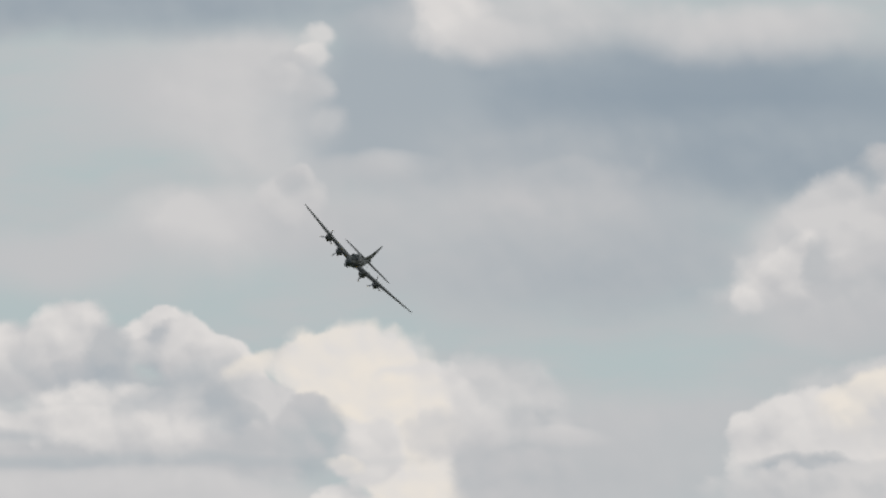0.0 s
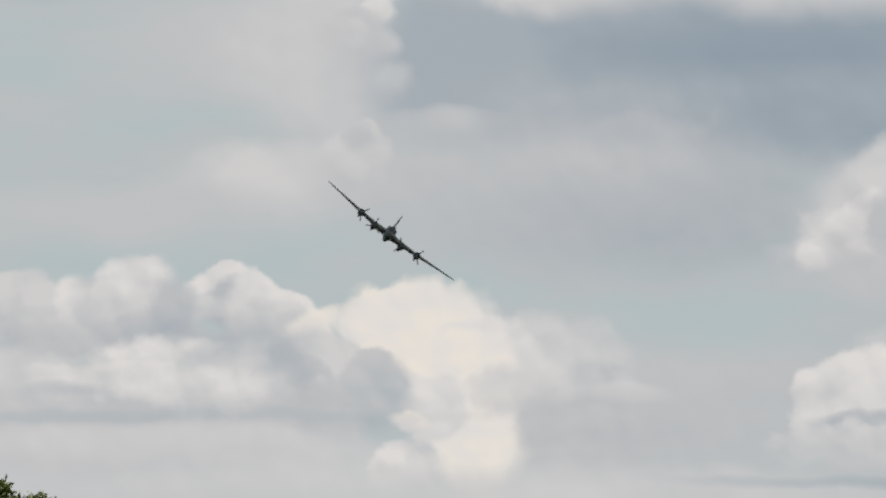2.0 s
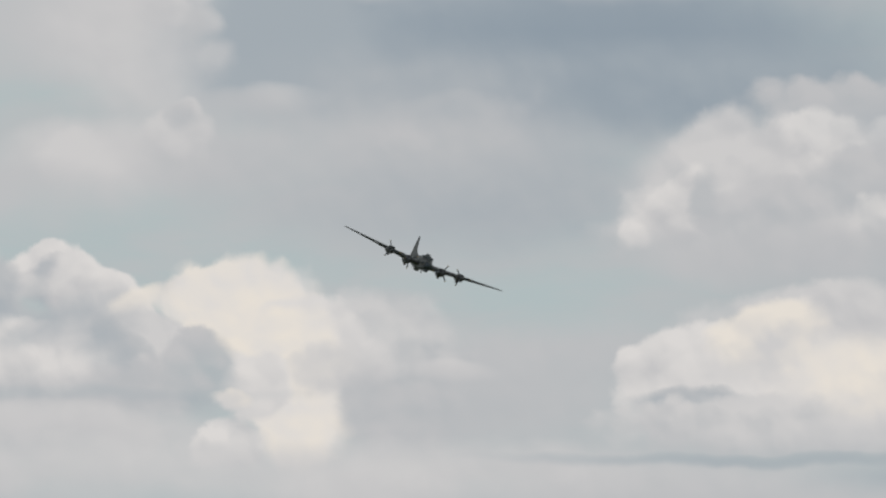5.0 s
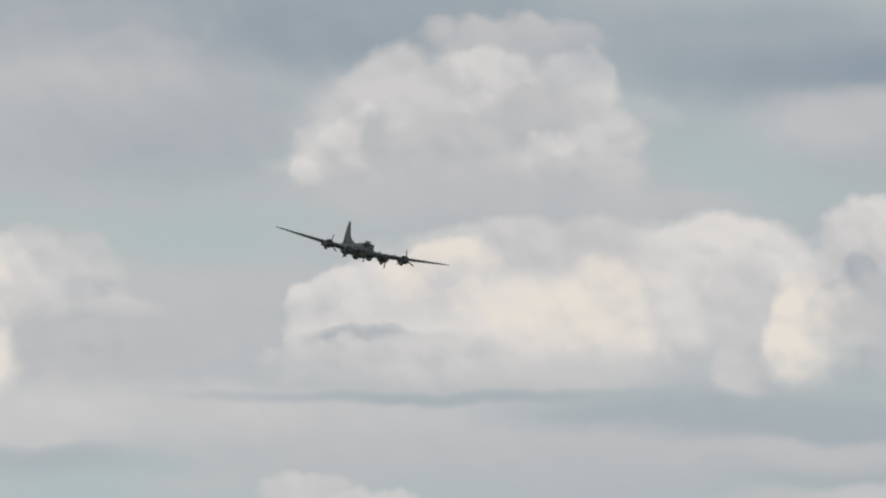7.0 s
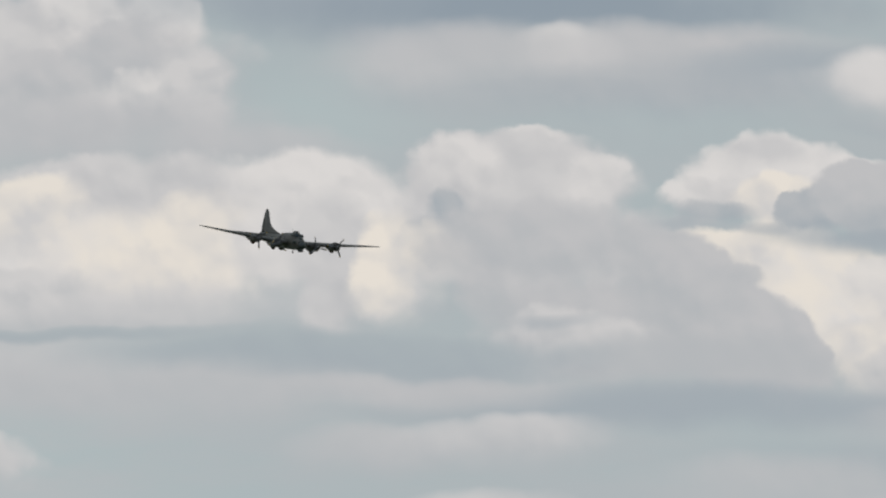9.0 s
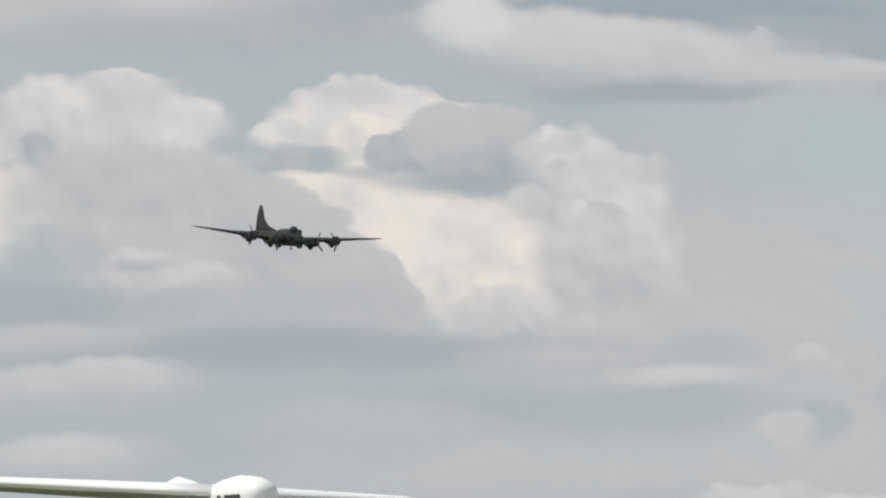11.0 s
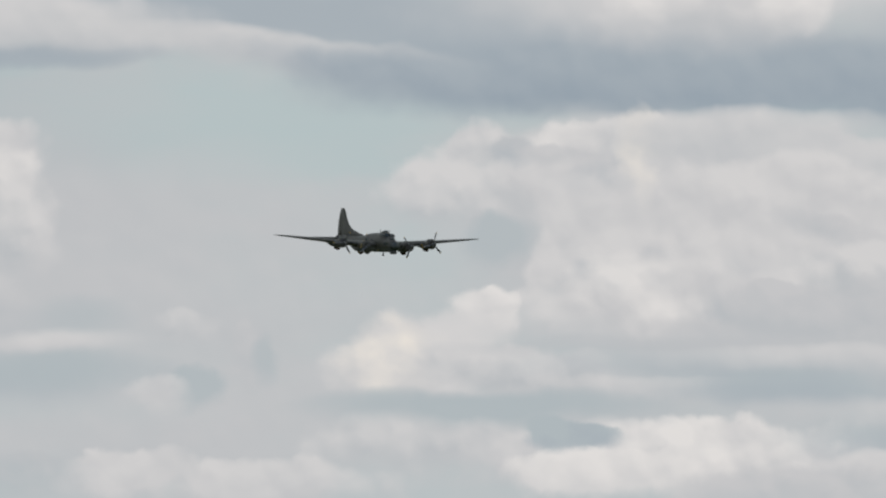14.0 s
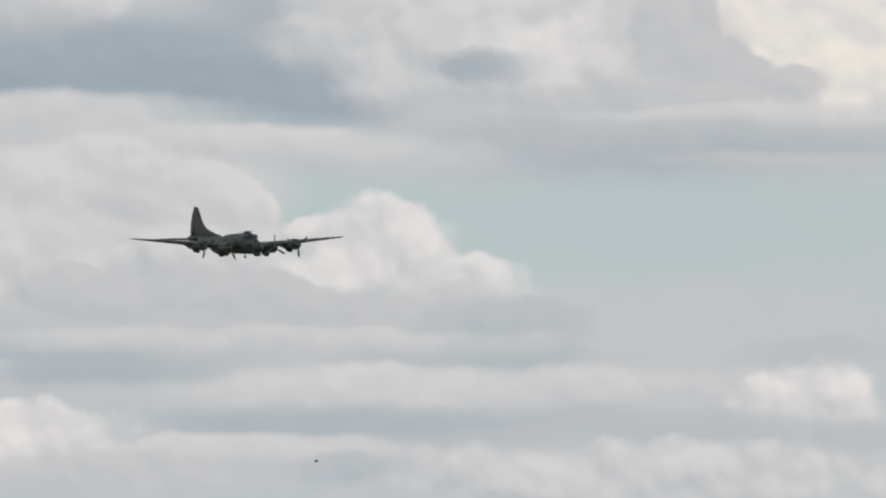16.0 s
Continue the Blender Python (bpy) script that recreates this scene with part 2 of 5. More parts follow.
def second_bank():
    origin[:] = -2, -214
    veil_cloud(560, 40, 340, 62, DEEP, SLATE, 50, (0.2, 0.4), 0.85)
    veil_cloud(1330, 75, 300, 75, DEEP, SLATE, 50, (0, 0.3), 0.85)
    veil_cloud(140, 40, 200, 55, SLATE, GREY, 40, (0, -0.3), 0.7)
    veil_cloud(120, 160, 260, 80, GREY, PALE, 60, (0, 0.6), 0.8)
    veil_cloud(260, 240, 200, 60, SLATE, GREY, 60, (0, 0.4), 0.7)
    veil_cloud(1490, 210, 130, 60, GREY, LIGHT, 40, (0.2, 0.7), 0.8)
    # upper heap
    cloud(910, 75, 120, 42, GREY, PALE, 20, (0.2, 0.7), 0.9)
    cloud(850, 235, 280, 115, GREY, LIGHT, 26, (-0.2, 0.6), 0.95)
    cloud(620, 265, 88, 52, PALE, WHITE, 18, (-0.4, 0.6), 0.9, tilt=-25)
    cloud(770, 180, 90, 55, PALE, LIGHT, 20, (-0.3, 0.6), 0.85, tilt=-30)
    cloud(880, 150, 75, 52, PALE, WHITE, 20, (-0.4, 0.6), 0.9)
    cloud(1030, 150, 62, 52, PALE, WHITE, 18, (0.2, 0.7), 0.85)
    cloud(950, 210, 70, 46, GREY, PALE, 26, (0, 0.7), 0.8)
    cloud(980, 285, 62, 46, GREY, WHITE, 24, (-0.3, 0.7), 0.75)
    cloud(1085, 255, 48, 62, GREY, LIGHT, 20, (0, 0.6), 0.85)
    cloud(668, 245, 22, 34, GREY, GREY, 16, (-0.5, 0.3), 0.8)
    cloud(810, 260, 85, 40, GREY, PALE, 30, (0, 0.7), 0.7)
    cloud(1095, 320, 44, 40, PALE, LIGHT, 22, (0, 0.6), 0.75)
    veil_cloud(860, 345, 290, 50, GREY, PALE, 40, (0, 0.5), 0.9)
    veil_cloud(1180, 380, 160, 36, GREY, PALE, 34, (0, 0.6), 0.8)
    veil_cloud(360, 545, 260, 70, GREY, PALE, 60, (0, 0.6), 0.75)
    veil_cloud(220, 545, 48, 14, PALE, LIGHT, 16, (0, 0.6), 0.8)
    # the long cream heap
    cloud(830, 445, 150, 40, PALE, LIGHT, 24, (0, 0.6), 0.85)
    cloud(920, 555, 310, 125, LIGHT, WHITE, 20, (0.0, 0.5))
    cloud(1270, 500, 230, 110, LIGHT, WHITE, 24, (0.0, 0.5))
    cloud(1000, 450, 150, 55, PALE, LIGHT, 26, (0, 0.6), 0.9)
    cloud(595, 545, 82, 62, PALE, WHITE, 16, (-0.4, 0.6), 0.9, tilt=-20)
    cloud(680, 520, 70, 55, LIGHT, WHITE, 20, (-0.3, 0.6), 0.85)
    cloud(780, 490, 90, 60, LIGHT, CREAM, 22, (-0.3, 0.6), 0.85)
    cloud(930, 560, 110, 60, WHITE, CREAM, 34, (0.2, 0.2), 0.85)
    cloud(1090, 505, 90, 52, LIGHT, CREAM, 24, (-0.2, 0.4), 0.9)
    cloud(1060, 590, 130, 60, LIGHT, CREAM, 40, (0, 0.4), 0.8)
    cloud(1240, 540, 100, 70, LIGHT, WHITE, 34, (-0.2, 0.4), 0.8)
    cloud(640, 592, 68, 14, SLATE, GREY, 12, (0.1, 0.5), 0.85)
    cloud(690, 580, 22, 10, SLATE, GREY, 8, (0.1, 0.5), 0.7)
    cloud(610, 640, 85, 32, PALE, LIGHT, 22, (-0.2, 0.7), 0.9)
    cloud(740, 640, 150, 40, GREY, LIGHT, 30, (0, 0.8), 0.8)
    veil_cloud(980, 665, 330, 34, GREY, LIGHT, 28, (0, 0.8), 0.85)
    veil_cloud(930, 695, 260, 9, TEAL, TEAL, 12, (0, 0.5), 0.6)
    veil_cloud(1280, 728, 210, 24, SLATE, TEAL, 20, (0, 0.5), 0.8)
    veil_cloud(600, 760, 300, 60, GREY, PALE, 50, (0, 0.5), 0.8)
    veil_cloud(80, 760, 170, 42, PALE, LIGHT, 34, (-0.2, 0.6), 0.8)
    veil_cloud(90, 815, 160, 22, TEAL, TEAL, 20, (0, 0.5), 0.8)
    veil_cloud(1100, 800, 420, 50, GREY, PALE, 40, (0, 0.5), 0.7)
    cloud(545, 868, 56, 26, PALE, LIGHT, 16, (0, 0.7), 0.9)
    cloud(1400, 795, 60, 18, PALE, LIGHT, 14, (0, 0.6), 0.7, False)


def third_bank():
    origin[:] = 577, -128
    veil_cloud(900, 15, 420, 55, SLATE, SLATE, 40, (0, 0.3), 0.85)
    veil_cloud(1150, 40, 420, 50, DEEP, DEEP, 40, (0, 0.3), 0.85)
    veil_cloud(1300, 125, 310, 52, GREY, PALE, 32, (0, 0.7), 0.95)
    cloud(1140, 95, 62, 22, PALE, WHITE, 16, (0, 0.7), 0.8, False)
    cloud(1150, 130, 90, 34, PALE, LIGHT, 28, (0.2, 0.5), 0.75, False)
    veil_cloud(960, 110, 130, 40, GREY, PALE, 34, (0, 0.6), 0.8)
    veil_cloud(1330, 182, 240, 12, SLATE, SLATE, 12, (0, 0.5), 0.5)
    veil_cloud(720, 240, 150, 70, SKY, SKY, 60, (0, 0.5), 0.7)
    veil_cloud(1380, 250, 200, 45, TEAL, SKY, 40, (0, 0.5), 0.7)
    # heaps to the right of the long one
    cloud(1060, 400, 190, 125, PALE, LIGHT, 24, (0, 0.6))
    cloud(760, 410, 95, 70, PALE, WHITE, 26, (-0.2, 0.5), 0.9)
    cloud(960, 305, 70, 40, PALE, LIGHT, 18, (-0.2, 0.6), 0.9)
    cloud(1105, 270, 62, 16, PALE, WHITE, 10, (0, 0.6), 0.95)
    cloud(1085, 296, 82, 9, GREY, PALE, 8, (0, 0.5), 0.6, False)
    cloud(1190, 340, 48, 42, LIGHT, WHITE, 18, (0.1, 0.5), 0.85)
    cloud(1090, 350, 70, 40, PALE, LIGHT, 26, (0, 0.6), 0.7)
    cloud(945, 386, 32, 20, SLATE, GREY, 18, (0, 0.6), 0.85)
    cloud(985, 392, 22, 18, GREY, GREY, 12, (0, 0.6), 0.8)
    cloud(915, 424, 48, 10, SLATE, GREY, 9, (0, 0.5), 0.8)
    cloud(740, 500, 62, 110, PALE, LIGHT, 26, (-0.7, 0.4), 0.85)
    cloud(838, 470, 50, 70, LIGHT, CREAM, 20, (-0.5, 0.3), 0.95)
    cloud(850, 550, 62, 48, LIGHT, CREAM, 28, (-0.4, 0.4), 0.85)
    cloud(945, 470, 50, 50, PALE, WHITE, 24, (0, 0.4), 0.7)
    cloud(1020, 530, 55, 85, GREY, PALE, 28, (-0.5, 0.4), 0.8)
    cloud(1110, 490, 60, 60, PALE, LIGHT, 24, (-0.3, 0.4), 0.8)
    cloud(1225, 515, 46, 34, PALE, WHITE, 18, (-0.2, 0.6), 0.85)
    cloud(1290, 470, 90, 60, GREY, LIGHT, 26, (0, 0.6), 0.8)
    cloud(1330, 590, 270, 80, GREY, PALE, 28, (0, 0.6), 0.95)
    cloud(1150, 636, 85, 40, GREY, PALE, 18, (-0.2, 0.7), 0.95)
    cloud(1160, 598, 58, 12, SLATE, GREY, 10, (0, 0.6), 0.7)
    veil_cloud(140, 610, 300, 9, SLATE, TEAL, 10, (0, 0.5), 0.7)
    veil_cloud(700, 642, 300, 26, SLATE, TEAL, 18, (0, 0.5), 0.9)
    veil_cloud(980, 668, 260, 20, SLATE, TEAL, 16, (0, 0.5), 0.8)
    veil_cloud(870, 712, 190, 20, GREY, PALE, 18, (0, 0.7), 0.8)
    veil_cloud(960, 755, 160, 14, TEAL, TEAL, 14, (0, 0.5), 0.8)
    veil_cloud(1300, 750, 220, 30, SLATE, TEAL, 26, (0, 0.5), 0.7)
    cloud(1010, 805, 150, 36, GREY, LIGHT, 22, (0, 0.7), 0.85, False)
    cloud(800, 820, 110, 36, GREY, PALE, 26, (0, 0.7), 0.7, False)
    cloud(60, 840, 130, 42, PALE, LIGHT, 22, (0, 0.7), 0.9)


def fourth_bank():
    origin[:] = 1456, -2
    veil_cloud(430, 62, 330, 38, SLATE, GREY, 34, (0, 0.5), 0.8)
    veil_cloud(680, 15, 180, 30, SLATE, SLATE, 26, (0, 0.5), 0.7)
    veil_cloud(1230, 12, 340, 42, DEEP, SLATE, 28, (0, 0.5), 0.9)
    veil_cloud(1480, 85, 140, 30, DEEP, SLATE, 26, (0, 0.5), 0.8)
    veil_cloud(1080, 78, 300, 46, PALE, LIGHT, 24, (-0.2, 0.8), 0.95, tilt=6)
    veil_cloud(1420, 125, 240, 26, GREY, LIGHT, 20, (0, 0.8), 0.9, tilt=4)
    cloud(830, 30, 72, 40, LIGHT, WHITE, 20, (0.1, 0.6), 0.85, False)
    cloud(1010, 68, 110, 34, PALE, LIGHT, 22, (0, 0.8), 0.85, False)
    cloud(1355, 76, 24, 22, LIGHT, WHITE, 12, (0, 0.5), 0.8)
    veil_cloud(1000, 138, 200, 16, SLATE, GREY, 14, (0, 0.4), 0.8, tilt=5)
    veil_cloud(1190, 158, 170, 17, DEEP, SLATE, 14, (0, 0.4), 0.85)
    veil_cloud(1150, 420, 260, 160, GREY, GREY, 110, (0, 0.5), 0.8)
    # left-hand heap
    cloud(215, 145, 50, 18, PALE, WHITE, 12, (0, 0.6), 0.95)
    cloud(170, 235, 200, 95, PALE, LIGHT, 22, (0, 0.6), 0.95)
    cloud(80, 190, 70, 40, PALE, WHITE, 18, (0, 0.6), 0.75)
    cloud(320, 225, 52, 48, LIGHT, WHITE, 18, (0.2, 0.5), 0.85)
    cloud(66, 264, 30, 24, SLATE, GREY, 12, (0, 0.6), 0.85)
    cloud(100, 290, 70, 14, SLATE, GREY, 12, (0, 0.5), 0.6)
    cloud(40, 345, 48, 42, LIGHT, CREAM, 22, (-0.3, 0.4), 0.85)
    cloud(230, 330, 190, 60, GREY, PALE, 34, (0, 0.6), 0.85)
    # the high heap with its shaded cap
    cloud(640, 205, 135, 60, LIGHT, WHITE, 14, (0, 0.6))
    cloud(630, 165, 62, 18, PALE, LIGHT, 12, (0, 0.6), 0.9)
    cloud(560, 235, 75, 34, PALE, WHITE, 14, (-0.2, 0.6), 0.9)
    cloud(650, 255, 75, 36, LIGHT, CREAM, 14, (0.1, 0.5), 0.9)
    cloud(548, 275, 48, 16, SLATE, GREY, 10, (0, 0.6), 0.8)
    cloud(505, 297, 52, 9, SLATE, GREY, 9, (0, 0.5), 0.6)
    cloud(640, 360, 130, 62, LIGHT, CREAM, 20, (0.1, 0.3))
    cloud(560, 325, 100, 18, LIGHT, CREAM, 12, (0, 0.5), 0.9)
    cloud(850, 470, 140, 120, LIGHT, CREAM, 26, (0, 0.1))
    cloud(740, 400, 100, 70, WHITE, CREAM, 26, (0, 0.2), 0.9)
    cloud(840, 390, 55, 34, LIGHT, WHITE, 18, (0, 0.6), 0.7)
    cloud(795, 188, 52, 10, LIGHT, WHITE, 8, (0, 0.5), 0.9)
    cloud(730, 268, 68, 34, SLATE, GREY, 12, (-0.4, 0.7), 0.95, tilt=-15)
    cloud(830, 245, 100, 62, GREY, PALE, 14, (-0.1, 0.8), 0.95)
    cloud(870, 300, 75, 36, SLATE, GREY, 20, (0, 0.7), 0.85)
    veil_cloud(800, 326, 130, 16, SLATE, SLATE, 12, (0, 0.5), 0.7, tilt=6)
    cloud(630, 306, 60, 7, SLATE, GREY, 8, (0, 0.5), 0.6, False)
    cloud(1010, 290, 90, 55, PALE, WHITE, 18, (0, 0.6), 0.9)
    cloud(1005, 255, 30, 20, PALE, LIGHT, 10, (0, 0.6), 0.8)
    cloud(1080, 330, 95, 62, PALE, LIGHT, 22, (0, 0.6), 0.9)
    cloud(985, 296, 17, 12, GREY, PALE, 16, (0, 0.6), 0.75)
    cloud(940, 350, 40, 34, GREY, LIGHT, 16, (-0.2, 0.6), 0.8)
    cloud(1125, 370, 46, 60, PALE, WHITE, 20, (0.2, 0.5), 0.75)
    cloud(1062, 392, 44, 28, GREY, PALE, 10, (-0.1, 0.7), 0.9, tilt=-12)
    cloud(1025, 375, 12, 22, LIGHT, WHITE, 8, (0, 0.4), 0.7)
    cloud(1020, 460, 82, 75, GREY, LIGHT, 28, (-0.3, 0.5), 0.9)
    cloud(1130, 460, 60, 75, GREY, LIGHT, 26, (0.2, 0.5), 0.85)
    cloud(1190, 470, 24, 50, PALE, LIGHT, 14, (0, 0.6), 0.75)
    cloud(930, 560, 130, 40, GREY, LIGHT, 30, (-0.3, 0.7), 0.8)
    # grey cloud before it
    cloud(470, 370, 130, 55, GREY, PALE, 18, (0.2, 0.7), 0.9, tilt=20)
    cloud(590, 390, 34, 20, GREY, PALE, 10, (0.1, 0.7), 0.8)
    cloud(560, 470, 180, 82, GREY, PALE, 16, (0.3, 0.7), 0.97, tilt=32)
    cloud(690, 540, 75, 46, GREY, PALE, 14, (0.2, 0.7), 0.95, tilt=30)
    cloud(300, 510, 130, 60, GREY, LIGHT, 22, (-0.1, 0.7), 0.85)
    veil_cloud(480, 545, 260, 40, GREY, GREY, 30, (0, 0.5), 0.8)
    veil_cloud(260, 466, 62, 9, SLATE, GREY, 10, (0, 0.5), 0.7)
    veil_cloud(60, 530, 200, 32, SLATE, TEAL, 22, (0, 0.5), 0.85)
    veil_cloud(560, 625, 420, 32, SLATE, SLATE, 26, (0, 0.5), 0.75)
    veil_cloud(80, 600, 150, 24, GREY, PALE, 22, (0, 0.6), 0.7)
    veil_cloud(190, 668, 130, 28, GREY, LIGHT, 22, (0, 0.7), 0.8)
    veil_cloud(1210, 662, 110, 14, PALE, LIGHT, 14, (0, 0.7), 0.8)
    veil_cloud(1000, 635, 130, 24, GREY, PALE, 22, (0, 0.7), 0.7)
    veil_cloud(980, 725, 320, 36, SLATE, TEAL, 30, (0, 0.5), 0.65)
    veil_cloud(660, 760, 180, 40, GREY, PALE, 36, (0, 0.6), 0.7)
    veil_cloud(120, 815, 130, 36, GREY, LIGHT, 28, (0, 0.7), 0.8)
    veil_cloud(900, 850, 420, 50, GREY, PALE, 40, (0, 0.6), 0.75)


def fifth_bank():
    origin[:] = 2569, 63
    veil_cloud(-60, 490, 300, 170, GREY, PALE, 100, (0, 0.5), 0.75)
    veil_cloud(350, 400, 300, 110, GREY, PALE, 80, (0, 0.5), 0.7)
    veil_cloud(400, 560, 460, 90, GREY, PALE, 80, (0, 0.5), 0.75)
    veil_cloud(550, 760, 700, 110, GREY, PALE, 90, (0, 0.5), 0.8)
    veil_cloud(150, 560, 70, 30, TEAL, TEAL, 26, (0, 0.5), 0.5)
    veil_cloud(520, 215, 330, 80, SKY, SKY, 70, (0, 0.5), 0.7)
    # high bands
    veil_cloud(560, 25, 420, 46, SLATE, SLATE, 30, (0, 0.4), 0.9)
    veil_cloud(1000, 60, 420, 70, SLATE, SLATE, 40, (0, 0.4), 0.9)
    veil_cloud(360, 75, 330, 28, GREY, LIGHT, 20, (0, 0.7), 0.9, tilt=4)
    veil_cloud(100, 35, 190, 36, GREY, LIGHT, 24, (0, 0.7), 0.85)
    veil_cloud(60, 100, 140, 13, SLATE, SLATE, 13, (0, 0.5), 0.7)
    veil_cloud(800, 135, 290, 32, DEEP, SLATE, 20, (0, 0.6), 0.92, tilt=8)
    veil_cloud(1000, 150, 260, 46, DEEP, SLATE, 28, (0, 0.5), 0.9)
    veil_cloud(1350, 145, 330, 56, DEEP, SLATE, 34, (0, 0.5), 0.85)
    veil_cloud(1130, 40, 90, 18, SLATE, SLATE, 18, (0, 0.5), 0.6)
    # main heap
    veil_cloud(1120, 400, 330, 180, GREY, PALE, 60, (0, 0.5), 0.9)
    cloud(1310, 256, 195, 32, GREY, LIGHT, 20, (0, 0.7), 0.9)
    cloud(845, 262, 85, 42, GREY, LIGHT, 16, (-0.3, 0.7), 0.95, tilt=-15)
    cloud(800, 325, 105, 48, GREY, LIGHT, 26, (-0.2, 0.6), 0.9)
    cloud(1010, 290, 110, 70, PALE, LIGHT, 26, (0, 0.5), 0.9)
    cloud(1015, 250, 66, 30, PALE, WHITE, 14, (-0.1, 0.7), 0.95)
    cloud(905, 262, 40, 24, SLATE, GREY, 12, (-0.1, 0.6), 0.85)
    cloud(970, 275, 40, 14, GREY, PALE, 12, (0, 0.6), 0.8)
    cloud(1140, 262, 44, 46, LIGHT, WHITE, 16, (-0.2, 0.5), 0.95)
    cloud(1160, 330, 34, 75, LIGHT, CREAM, 26, (-0.1, 0.3), 0.75, tilt=-10)
    cloud(1330, 268, 160, 24, SLATE, GREY, 18, (0, 0.8), 0.8)
    cloud(1070, 320, 60, 30, SLATE, PALE, 22, (0, 0.7), 0.6)
    cloud(1230, 390, 46, 40, SLATE, PALE, 24, (0.2, 0.7), 0.6)
    cloud(1380, 390, 60, 30, SLATE, PALE, 20, (0.2, 0.7), 0.6)
    cloud(1080, 400, 120, 80, PALE, LIGHT, 34, (-0.2, 0.5), 0.8)
    cloud(1310, 335, 140, 52, PALE, LIGHT, 28, (0, 0.6), 0.85)
    cloud(1290, 420, 110, 60, PALE, LIGHT, 30, (-0.3, 0.5), 0.75)
    cloud(970, 465, 34, 52, PALE, LIGHT, 14, (-0.3, 0.5), 0.9, tilt=20)
    cloud(1185, 435, 14, 55, LIGHT, WHITE, 12, (0, 0.4), 0.6, tilt=-8)
    cloud(1110, 445, 52, 52, PALE, LIGHT, 26, (-0.2, 0.5), 0.7)
    cloud(1220, 530, 120, 62, PALE, WHITE, 30, (-0.2, 0.4), 0.85)
    cloud(1040, 540, 110, 42, PALE, LIGHT, 28, (0, 0.5), 0.8)
    cloud(880, 425, 55, 34, TEAL, TEAL, 24, (0, 0.5), 0.7)
    cloud(1385, 552, 110, 38, SLATE, PALE, 12, (0, 0.7), 0.9)
    veil_cloud(1300, 590, 260, 22, GREY, PALE, 18, (0, 0.6), 0.8)
    cloud(1150, 300, 38, 80, LIGHT, CREAM, 24, (-0.2, 0.4), 0.9, tilt=-14)
    cloud(1245, 310, 62, 26, SLATE, PALE, 16, (-0.1, 0.7), 0.7)
    cloud(1475, 400, 62, 24, SLATE, PALE, 12, (0.3, 0.7), 0.8, tilt=30)
    cloud(1520, 350, 46, 30, PALE, WHITE, 18, (0.2, 0.6), 0.85, tilt=30)
    cloud(1330, 450, 60, 34, SLATE, LIGHT, 18, (0.1, 0.8), 0.6)
    cloud(1060, 470, 60, 30, SLATE, LIGHT, 18, (-0.2, 0.8), 0.5)
    cloud(1160, 470, 22, 40, SLATE, PALE, 18, (0, 0.5), 0.5)
    # puffs below it
    cloud(860, 540, 44, 34, PALE, WHITE, 14, (0.2, 0.6), 0.9, tilt=10)
    cloud(825, 530, 24, 14, LIGHT, WHITE, 10, (0, 0.5), 0.7)
    cloud(730, 630, 120, 62, PALE, LIGHT, 26, (-0.2, 0.5), 0.95)
    cloud(690, 630, 68, 52, LIGHT, CREAM, 32, (0, 0.4), 0.8)
    cloud(820, 590, 62, 40, LIGHT, LIGHT, 24, (0, 0.5), 0.75)
    cloud(900, 660, 170, 34, GREY, LIGHT, 22, (-0.2, 0.7), 0.9, tilt=4)
    veil_cloud(1330, 655, 280, 24, SLATE, TEAL, 18, (0, 0.5), 0.8, tilt=2)
    veil_cloud(1120, 615, 230, 13, GREY, GREY, 12, (0, 0.5), 0.6)
    veil_cloud(1230, 695, 230, 18, GREY, LIGHT, 16, (0, 0.7), 0.8)
    veil_cloud(1420, 700, 160, 13, SLATE, TEAL, 12, (0, 0.5), 0.7)
    veil_cloud(90, 650, 130, 30, TEAL, TEAL, 26, (0, 0.5), 0.75)
    cloud(100, 602, 95, 12, PALE, LIGHT, 12, (0, 0.6), 0.75, False)
    cloud(330, 570, 45, 20, GREY, LIGHT, 16, (0, 0.6), 0.7)
    cloud(440, 640, 36, 56, GREY, PALE, 16, (0.2, 0.6), 0.7, tilt=-20)
    cloud(360, 680, 44, 32, TEAL, TEAL, 16, (0, 0.5), 0.75)
    cloud(280, 690, 42, 22, PALE, LIGHT, 16, (0, 0.6), 0.6)
    cloud(470, 640, 22, 36, TEAL, TEAL, 14, (0, 0.5), 0.6)
    # low banks
    cloud(1000, 800, 180, 52, PALE, LIGHT, 18, (-0.2, 0.6), 0.95)
    cloud(1270, 800, 220, 56, PALE, WHITE, 14, (0, 0.6), 0.95)
    cloud(760, 775, 150, 36, GREY, LIGHT, 24, (0, 0.7), 0.8)
    veil_cloud(870, 722, 260, 25, TEAL, TEAL, 14, (0, 0.5), 0.9, tilt=1)
    cloud(1010, 762, 62, 20, SLATE, TEAL, 8, (0, 0.6), 0.95, tilt=12)
    cloud(960, 748, 36, 16, TEAL, TEAL, 10, (0, 0.6), 0.9)
    cloud(1340, 840, 70, 28, GREY, PALE, 12, (0, 0.7), 0.85)
    cloud(1480, 850, 70, 34, GREY, LIGHT, 16, (0, 0.7), 0.85)
    veil_cloud(1510, 745, 70, 22, TEAL, TEAL, 18, (0, 0.5), 0.7)
    cloud(230, 835, 120, 36, PALE, LIGHT, 16, (0, 0.7), 0.9)
    cloud(470, 850, 150, 36, PALE, LIGHT, 20, (0, 0.7), 0.8)
    cloud(60, 830, 70, 30, TEAL, GREY, 18, (0, 0.5), 0.6)


